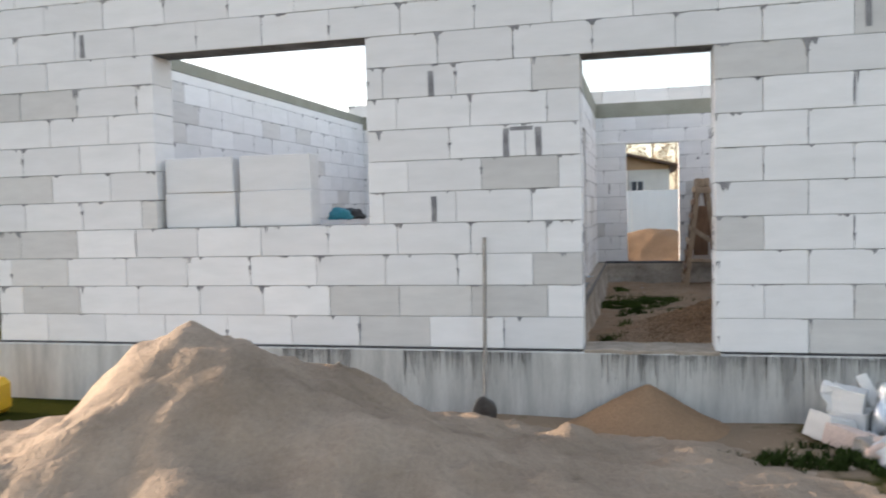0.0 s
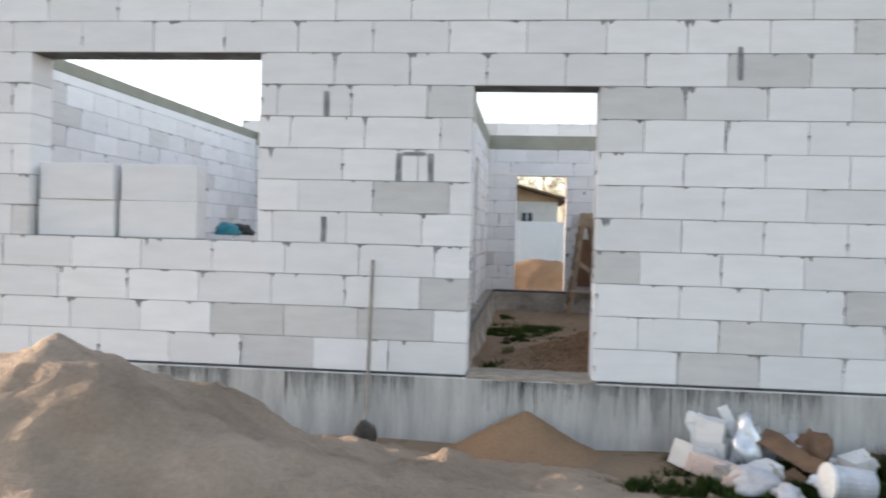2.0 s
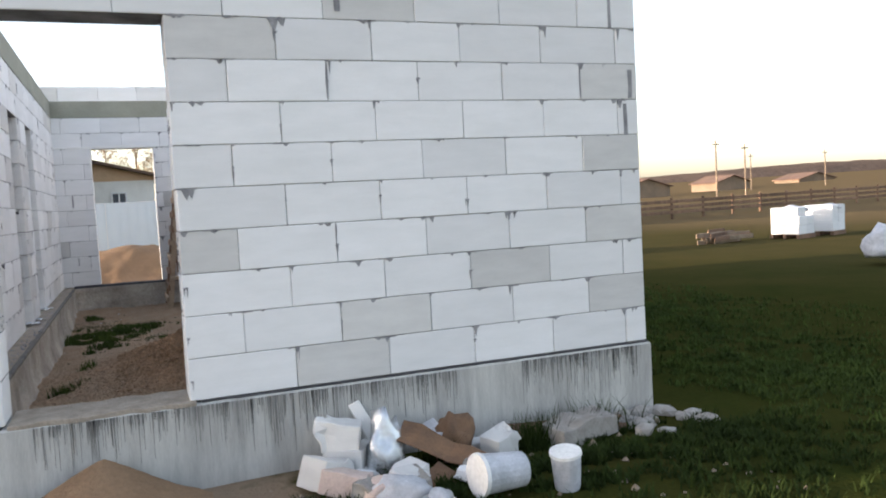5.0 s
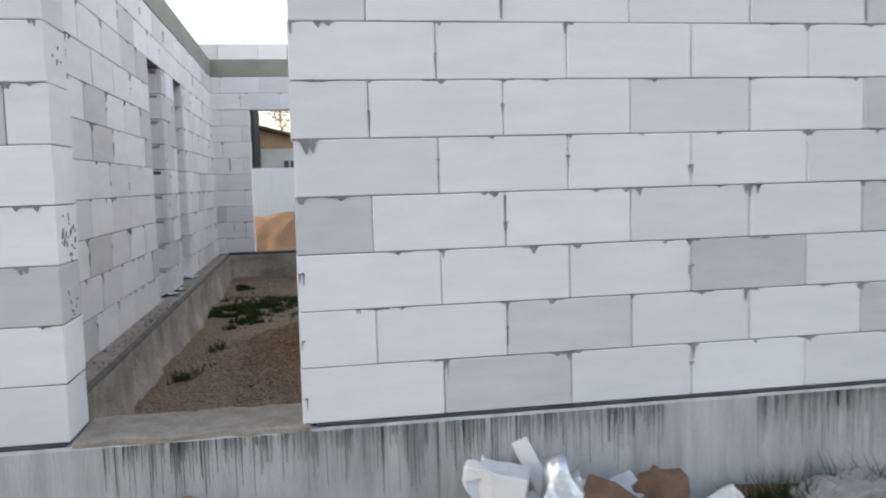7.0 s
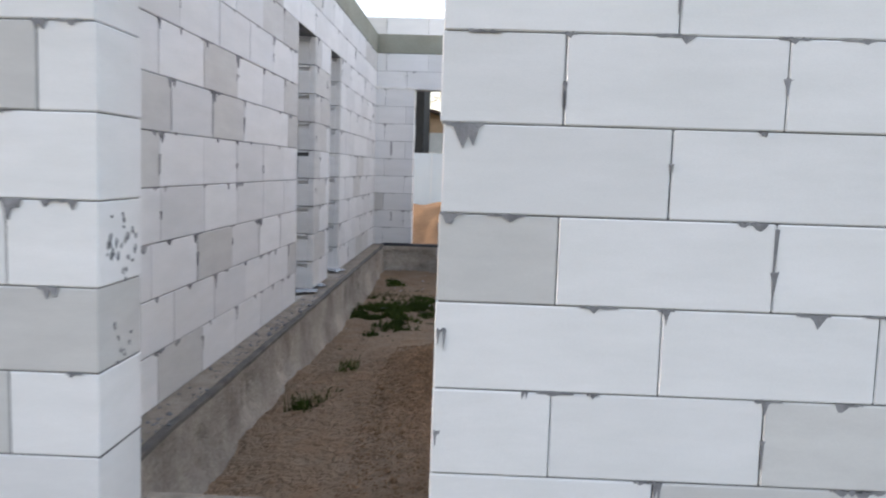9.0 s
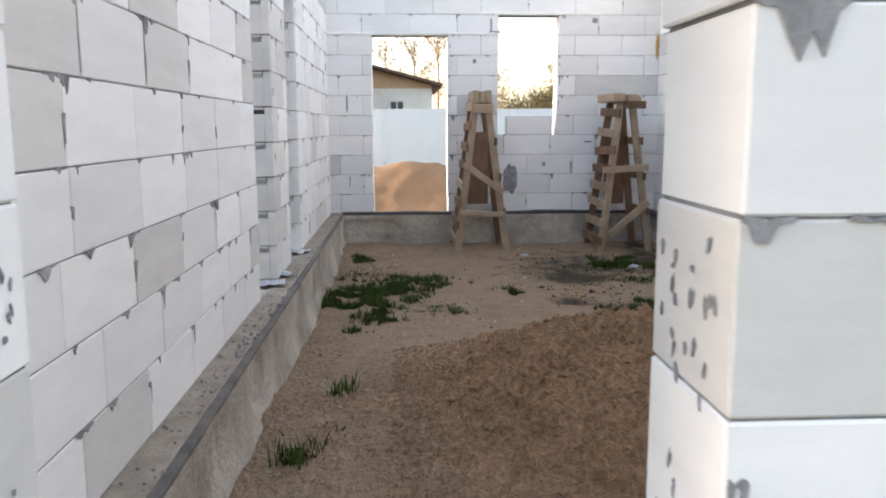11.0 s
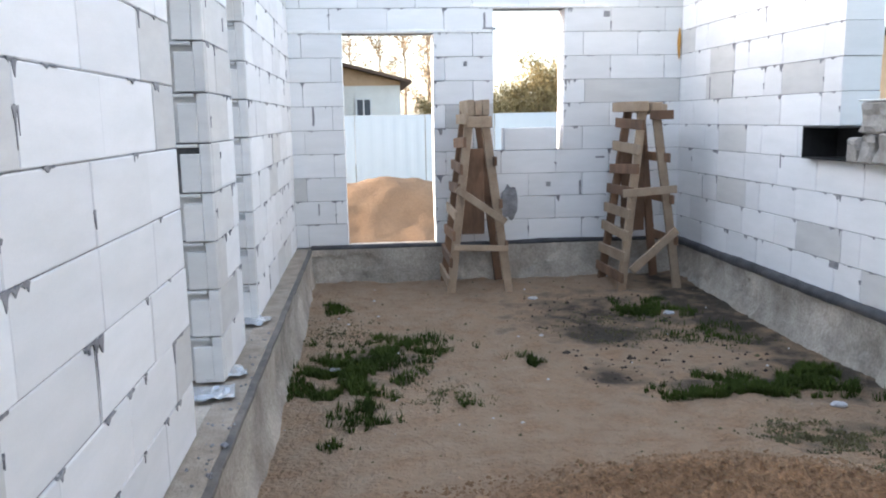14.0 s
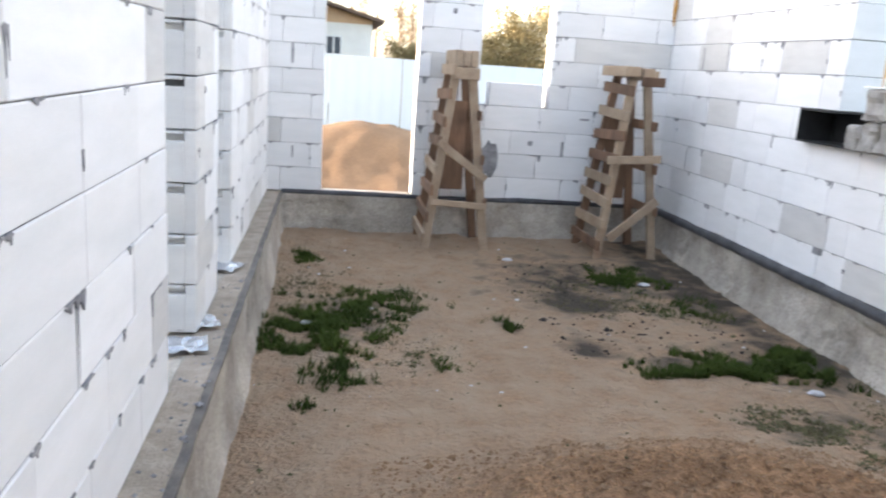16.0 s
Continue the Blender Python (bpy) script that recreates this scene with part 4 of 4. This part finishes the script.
block_pallet(17.3, 12.7, 0.85, 3, 14, 71, "pallet of white blocks with torn film on the lawn")
block_pallet(18.7, 12.9, 0.85, 3, 20, 73, "pallet of white blocks with torn film on the lawn")
bm = bmesh.new()
lump(bm, (0.45, 0.4, 0.45), 0.4, 74, 3, 0.4)
ob = part("bulk_bag", bm, BAG)
ob.data.shade_smooth()
ob.matrix_world = pose(12.6, 5.72, GZ + 0.33, 0, 0, 15)
tagged(ob, "large bulging white bulk bag on the lawn", "bulk bag")
pile = thing("timber_pile", "low pile of dark old boards on the lawn", "timber pile")
for i in range(16):
    r = random.Random(90 + i)
    bm = bmesh.new()
    a, b = r.uniform(-0.9, -0.2), r.uniform(0.3, 1.0)
    z = 0.04 + (i // 5) * 0.09
    beam_between(bm, (a, r.uniform(-0.4, 0.4), z), (b, r.uniform(-0.4, 0.4), z + r.uniform(-0.02, 0.05)), 0.05, 0.12, (0, 0, 1))
    part("board", bm, BARK if i % 3 else WOOD, pile)
pile.matrix_world = pose(15.2, 13.2, GZ, 0, 0, 10)

# wooded rise on the horizon, and poles along the field
vs, fs = [], []
for i in range(121):
    x = 60 + i * 9.0
    rise = 2.2 + 9.5 * smooth01(120, 420, x) + 1.2 * noise.noise(Vector((x * 0.02, 0, 3))) + 0.7 * noise.noise(Vector((x * 0.13, 0, 8)))
    vs += [(x, 330, GZ - 1), (x, 345, rise * 0.7), (x, 370, rise), (x, 460, GZ - 1)]
for i in range(120):
    fs += [(i * 4 + k, i * 4 + 4 + k, i * 4 + 5 + k, i * 4 + 1 + k) for k in range(3)]
tagged(raw("hill", vs, fs, FAR_WOOD, smooth=True), "low brown wooded hill on the horizon", "hill", kind="structure")
for x, y, h in ((60, 66, 6.5), (64, 66, 6.0), (96, 100, 6.5), (108, 96, 6.5)):
    bm = bmesh.new()
    tube(bm, (x, y, GZ), (x, y, GZ + h), 0.11, 0.07)
    pole = thing("utility_pole", "thin wooden utility pole beyond the field", "pole", "poles beyond the field")
    part("mast", bm, BARK, pole)
    bm = bmesh.new()
    box(bm, x - 0.5, x + 0.5, y - 0.05, y + 0.05, GZ + h - 0.5, GZ + h - 0.38, 0.01)
    part("crossarm", bm, BARK, pole)

yb = thing("yellow_canister", "yellow plastic canister lying in the grass", "canister")
bm = bmesh.new()
box(bm, -0.25, 0.25, -0.16, 0.16, 0, 0.3, 0.05)
part("body", bm, YELLOW, yb)
bm = bmesh.new()
tube(bm, (0.12, 0, 0.29), (0.12, 0, 0.35), 0.04, 0.04, 12)
part("cap", bm, BLACK, yb)
yb.matrix_world = pose(-6.02, -0.66, GZ, 0, 0, 12)


# ---------------------------------------------------------------- trees
def tree(name, label, x, y, height, spread, seed, leaf_mat, leaves, leaf=0.09, trunk=0.10, start=0.3):
    r = random.Random(seed)
    t = thing(name, label, "tree", at=(x, y, GZ))
    bm = bmesh.new()
    tube(bm, (0, 0, -0.1), (0.1, 0, height * 0.55), trunk, trunk * 0.6)
    tube(bm, (0.1, 0, height * 0.54), (0.0, 0.1, height * 0.97), trunk * 0.6, trunk * 0.12)
    tips = []
    for k in range(26):
        z = height * r.uniform(start, 0.93)
        a = r.uniform(0, 6.28)
        f = spread * (1.05 - abs(z / height - 0.5)) * r.uniform(0.5, 1)
        p = Vector((0.06, 0, z))
        q = p + Vector((math.cos(a) * f, math.sin(a) * f, height * r.uniform(0.06, 0.2)))
        tube(bm, p, q, trunk * 0.3, trunk * 0.07, 5)
        tips.append((p, q))
    part("trunk", bm, BARK, t)
    vs, fs = [], []
    for k in range(leaves):
        p, q = tips[r.randrange(len(tips))]
        c = p.lerp(q, r.uniform(0.3, 1.15)) + Vector((r.gauss(0, 1), r.gauss(0, 1), r.gauss(0, 1))) * spread * 0.14
        d1 = Vector((r.gauss(0, 1), r.gauss(0, 1), r.gauss(0, 1))).normalized() * leaf
        d2 = Vector((r.gauss(0, 1), r.gauss(0, 1), r.gauss(0, 1))).normalized() * leaf * 0.45
        b = len(vs)
        vs += [tuple(c - d1), tuple(c + d2), tuple(c + d1), tuple(c - d2)]
        fs.append((b, b + 1, b + 2, b + 3))
    tagged(raw("crown", vs, fs, leaf_mat, t), kind="stuff")
    return t


for i, (x, y, hgt) in enumerate(((1.9, 52, 8.5), (3.2, 50, 7.6), (4.3, 54, 8.8), (0.4, 56, 9.5), (5.2, 49, 5.0), (6.0, 58, 4.4), (-1.6, 58, 9.2), (-3.5, 56, 9.0))):
    tree("birch_tree", "pale bare birch in evening light behind the fence", x, y, hgt, 1.7, 100 + i, TWIG, 1500, 0.10, 0.10)
tree("bushy_tree", "dense olive bush-like tree coming into leaf", 8.0, 40, 4.3, 2.1, 120, OLIVE, 7000, 0.10, 0.12, 0.05)
tree("bushy_tree", "dense olive bush-like tree coming into leaf", 10.6, 42, 5.0, 2.2, 121, OLIVE, 7000, 0.10, 0.12, 0.05)
tree("bushy_tree", "low olive shrub behind the fence", 5.9, 40, 2.6, 1.9, 122, OLIVE, 6000, 0.09, 0.06, 0.02)
tree("bushy_tree", "low olive shrub behind the fence", 7.2, 41, 3.2, 2.0, 125, OLIVE, 6000, 0.09, 0.06, 0.02)
tree("bushy_tree", "low dark shrub behind the fence", 2.9, 42, 2.6, 1.4, 123, OLIVE, 5000, 0.09, 0.06, 0.02)


# ---------------------------------------------------------------- grass and weeds
def tufts(name, label, spots, mat, seed, zf, blade=(0.05, 0.14), width=0.006):
    """spots: (x, y, radius x, radius y, blades)."""
    r = random.Random(seed)
    vs, fs = [], []
    for sx, sy, rx, ry, count in spots:
        for k in range(count):
            a = r.uniform(0, 6.283)
            q = r.random() ** 0.75 * (0.95 + 0.6 * noise.noise(Vector((math.cos(a) * 1.5 + sx * 3, math.sin(a) * 1.5 + sy, 1))))
            x, y = sx + math.cos(a) * q * rx, sy + math.sin(a) * q * ry
            if noise.noise(Vector((x * 5, y * 5, 3))) + 0.7 * noise.noise(Vector((x * 19, y * 19, 7))) < 0.0 + 0.35 * (q - 0.6):
                continue
            z = zf(x, y) - 0.01
            h = r.uniform(*blade)
            d = r.uniform(0, 6.283)
            lean = h * r.uniform(0.2, 0.9)
            wx, wy = math.cos(d + 1.57) * width, math.sin(d + 1.57) * width
            b = len(vs)
            mx, my = x + math.cos(d) * lean * 0.4, y + math.sin(d) * lean * 0.4
            vs += [(x - wx, y - wy, z), (x + wx, y + wy, z), (mx + wx * 0.7, my + wy * 0.7, z + h * 0.6), (mx - wx * 0.7, my - wy * 0.7, z + h * 0.6),
                   (x + math.cos(d) * lean, y + math.sin(d) * lean, z + h)]
            fs += [(b, b + 1, b + 2, b + 3), (b + 3, b + 2, b + 4)]
    return tagged(raw(name, vs, fs, mat), label, "grass", kind="stuff")


tufts("grass", "green grass patches on the earth floor", [(-0.72, 6.35, 0.5, 0.7, 11000), (-0.3, 6.9, 0.45, 0.5, 4500), (-0.62, 5.6, 0.25, 0.45, 3200), (-0.74, 5.0, 0.14, 0.12, 500), (-0.9, 8.15, 0.16, 0.25, 900), (0.56, 6.41, 0.13, 0.17, 1300),
      (1.95, 5.62, 0.72, 0.26, 14000), (2.42, 5.75, 0.25, 0.3, 5500), (1.95, 7.75, 0.5, 0.4, 5000), (2.2, 6.9, 0.4, 0.4, 1500), (-0.95, 6.05, 0.3, 0.3, 3000), (-0.05, 5.6, 0.2, 0.2, 600)], INDOOR_GRASS, 1, room_floor_z, (0.012, 0.07), 0.0045)
tufts("grass", "sparse weeds growing along the plinth foot", [(-0.92, 2.5, 0.14, 0.3, 260), (-0.74, 3.2, 0.1, 0.14, 160), (2.62, 5.3, 0.08, 0.1, 160), (2.4, 4.35, 0.1, 0.1, 120)], INDOOR_GRASS, 12, room_floor_z, (0.03, 0.11), 0.004)
tufts("weeds", "dry weeds and litter on the earth floor", [(-0.9, 7.4, 0.5, 0.6, 1500), (1.4, 7.4, 0.8, 0.7, 1800), (1.9, 4.75, 0.45, 0.3, 5000), (2.15, 4.25, 0.4, 0.2, 3000), (1.6, 6.9, 0.5, 0.3, 1300), (-0.85, 2.6, 0.15, 0.35, 300), (-0.2, 5.8, 0.4, 0.4, 700), (2.45, 4.6, 0.3, 0.6, 1600)],
      WEED, 2, room_floor_z, (0.008, 0.03), 0.007)
tufts("grass", "green grass along the plinth and round the rubbish", [(1.2, -0.75, 1.0, 0.4, 11000), (2.2, -0.7, 0.9, 0.5, 12000), (0.4, -0.95, 0.7, 0.2, 2500), (3.2, -1.0, 0.9, 0.9, 12000), (2.3, -1.7, 1.0, 0.6, 4500)],
      GRASS, 3, ground_z, (0.02, 0.08), 0.006)
tufts("weeds", "tall dark weeds among the rubbish", [(2.05, -0.3, 0.3, 0.14, 700), (2.6, -0.25, 0.35, 0.12, 420), (1.35, -0.3, 0.3, 0.1, 220)], GRASS, 13, ground_z, (0.06, 0.26), 0.004)
tufts("grass", "lawn grass beside the house", [(5.0, 0.0, 1.6, 3.0, 30000), (6.0, 4.0, 3.0, 4.0, 20000), (-7.3, -1.0, 0.9, 2.4, 12000)], INDOOR_GRASS, 4, ground_z, (0.02, 0.07), 0.008)


def clods(name, label, seed, count, area, zf, size, mat):
    """Small stones and crumbs of mortar scattered over a patch of ground."""
    r = random.Random(seed)
    vs, fs = [], []
    for k in range(count):
        x, y = r.uniform(area[0], area[1]), r.uniform(area[2], area[3])
        q = r.uniform(*size) * (2.2 if r.random() < 0.05 else 1)
        z, b = zf(x, y) + q * 0.2, len(vs)
        for dx, dy, dz in ((1, 0, 0), (-1, 0, 0), (0, 1, 0), (0, -1, 0), (0, 0, 0.8), (0, 0, -0.8)):
            g = q * r.uniform(0.6, 1.2)
            vs.append((x + dx * g, y + dy * g, z + dz * g))
        fs += [(b, b + 2, b + 4), (b + 2, b + 1, b + 4), (b + 1, b + 3, b + 4), (b + 3, b, b + 4), (b + 2, b, b + 5), (b + 1, b + 2, b + 5), (b + 3, b + 1, b + 5), (b, b + 3, b + 5)]
    return tagged(raw(name, vs, fs, mat), label, "crumbs", kind="stuff")


clods("clods", "clumps of dark burnt earth and litter", 15, 260, (0.85, 2.4, 5.75, 8.3), room_floor_z, (0.004, 0.020), SOIL)
clods("clods", "dark crumbs of earth on the floor", 5, 200, (-1.1, 2.7, 3.6, 9.2), room_floor_z, (0.004, 0.014), WEED)
clods("clods", "brown sand clods on the heap", 6, 9000, (-0.5, 2.3, 1.0, 4.3), room_floor_z, (0.004, 0.012), SAND)
clods("mortar_crumbs", "pale crumbs of mortar on the floor", 7, 40, (-1.1, 2.7, 4.6, 9.2), room_floor_z, (0.006, 0.018), AERATED_DAMP_SHADED)
clods("mortar_crumbs", "grey crumbs on the plinth ledge", 8, 160, (-1.33, -1.2, 0.5, 6.0), lambda x, y: 0.0, (0.004, 0.014), SMEAR)
clods("clods", "crumbs and stones on the sandy ground", 9, 700, (-4.5, 3.0, -5.5, -0.3), ground_z, (0.008, 0.025), SAND_DRY)

# tar runs down the face of the front plinth
r = random.Random(21)
vs, fs = [], []
for k in range(1300):
    x = r.uniform(-3.5, 3.1)
    if noise.noise(Vector((x * 1.3, 0, 5))) < -0.2:
        continue
    w, h, b = r.uniform(0.0008, 0.003), r.uniform(0.03, 0.36) * r.random() + 0.02, len(vs)
    y = -0.0415
    vs += [(x - w, y, -0.02), (x + w, y, -0.02), (x + w * 0.6, y, -0.02 - h), (x - w * 0.6, y, -0.02 - h)]
    fs.append((b, b + 3, b + 2, b + 1))
tagged(raw("tar_runs", vs, fs, STREAK), "dark dribbles down the front plinth", "stain", kind="stuff")

# scraped mortar on the bare reveals of the front doorway
r = random.Random(77)
for face, name in ((-0.037, "mortar_scrapes"), (-0.998, "mortar_scrapes")):
    bm = bmesh.new()
    for k in range(40):
        blob = bmesh.new()
        lump(blob, (0.0025, r.uniform(0.002, 0.005), r.uniform(0.004, 0.015)), 0.9, 200 + k + face, 2, 1.0)
        blob.transform(pose(face, r.uniform(0.05, 0.26), r.choice((0.55, 0.80, 0.84, 0.88, 0.91, 1.62)) + r.gauss(0, 0.03), r.uniform(-25, 25)))
        bits = bpy.data.meshes.new("bits")
        blob.to_mesh(bits)
        blob.free()
        bm.from_mesh(bits)
        bpy.data.meshes.remove(bits)
    tagged(part(name, bm, SMEAR), "dark scraped mortar specks on the door reveal", "mortar", kind="stuff")

# small things in the room
bm = bmesh.new()
box(bm, 0.92, 1.50, Y1 + 0.02, Y1 + 0.22, 1.003, 1.243, 0.006)
tagged(part("loose_block", bm, AERATED), "loose pale block standing in the back window", "block")
bm = bmesh.new()
lump(bm, (0.085, 0.012, 0.165), 0.6, 3, 3, 1.0)
patch = part("mortar_patch", bm, SMEAR)
patch.matrix_world = pose(0.97, Y1 - 0.004, 0.44)
tagged(patch, "dark oval mortar patch on the back wall", "mortar patch")
bm = bmesh.new()
lump(bm, (0.02, 0.02, 0.17), 0.4, 5, 2, 1.0)
foam = part("foam_bead", bm, ORANGE)
foam.matrix_world = pose(2.84, Y1 - 0.006, 2.12)
tagged(foam, "bead of orange foam in the corner of the walls", "foam")
for y in (4.72, 5.05, 6.2):
    bm = bmesh.new()
    bmesh.ops.create_grid(bm, x_segments=9, y_segments=9, size=0.11)
    for vtx in bm.verts:
        vtx.co.z = 0.022 + 0.02 * noise.noise(vtx.co * 22 + Vector((y, 0, 0)))
    bmesh.ops.solidify(bm, geom=list(bm.faces), thickness=0.002)
    ob = part("foil_scrap", bm, FOIL)
    ob.matrix_world = pose(-1.38, y, -0.004, 0, 0, y * 40)
    tagged(ob, "crumpled silver foil scrap on the doorway ledge", "foil", "foil scraps")
for x, y in ((-0.85, 6.35), (1.0, 8.3), (2.1, 7.6), (2.25, 5.2)):
    bm = bmesh.new()
    lump(bm, (0.05, 0.035, 0.02), 0.5, x, 2, 0.6)
    ob = part("litter_scrap", bm, BAG)
    ob.matrix_world = pose(x, y, room_floor_z(x, y) + 0.012)
    tagged(ob, "white scrap of plastic litter on the floor", "litter", "litter on the floor")

# broken bits of block among the rubbish by the plinth
for i in range(12):
    r = random.Random(300 + i)
    d = [r.uniform(0.05, 0.13) for _ in range(3)]
    bm = bmesh.new()
    box(bm, -d[0], d[0], -d[1], d[1], 0, d[2], 0.008)
    bmesh.ops.subdivide_edges(bm, edges=list(bm.edges), cuts=2, use_grid_fill=True)
    for vtx in bm.verts:
        vtx.co += Vector((1, 1, 0.5)) * 0.03 * noise.noise(vtx.co * 12 + Vector((i * 5, 0, 0)))
    ob = part("broken_block", bm, (AERATED, AERATED_DAMP_SHADED, RUBBLE)[i % 3])
    ob.matrix_world = pose(r.uniform(0.45, 1.75), r.uniform(-0.85, -0.2), GZ + 0.01, r.uniform(-15, 15), r.uniform(-15, 15), r.uniform(0, 180))
    tagged(ob, "broken piece of aerated block in the rubbish", "rubble", "broken blocks by the plinth")
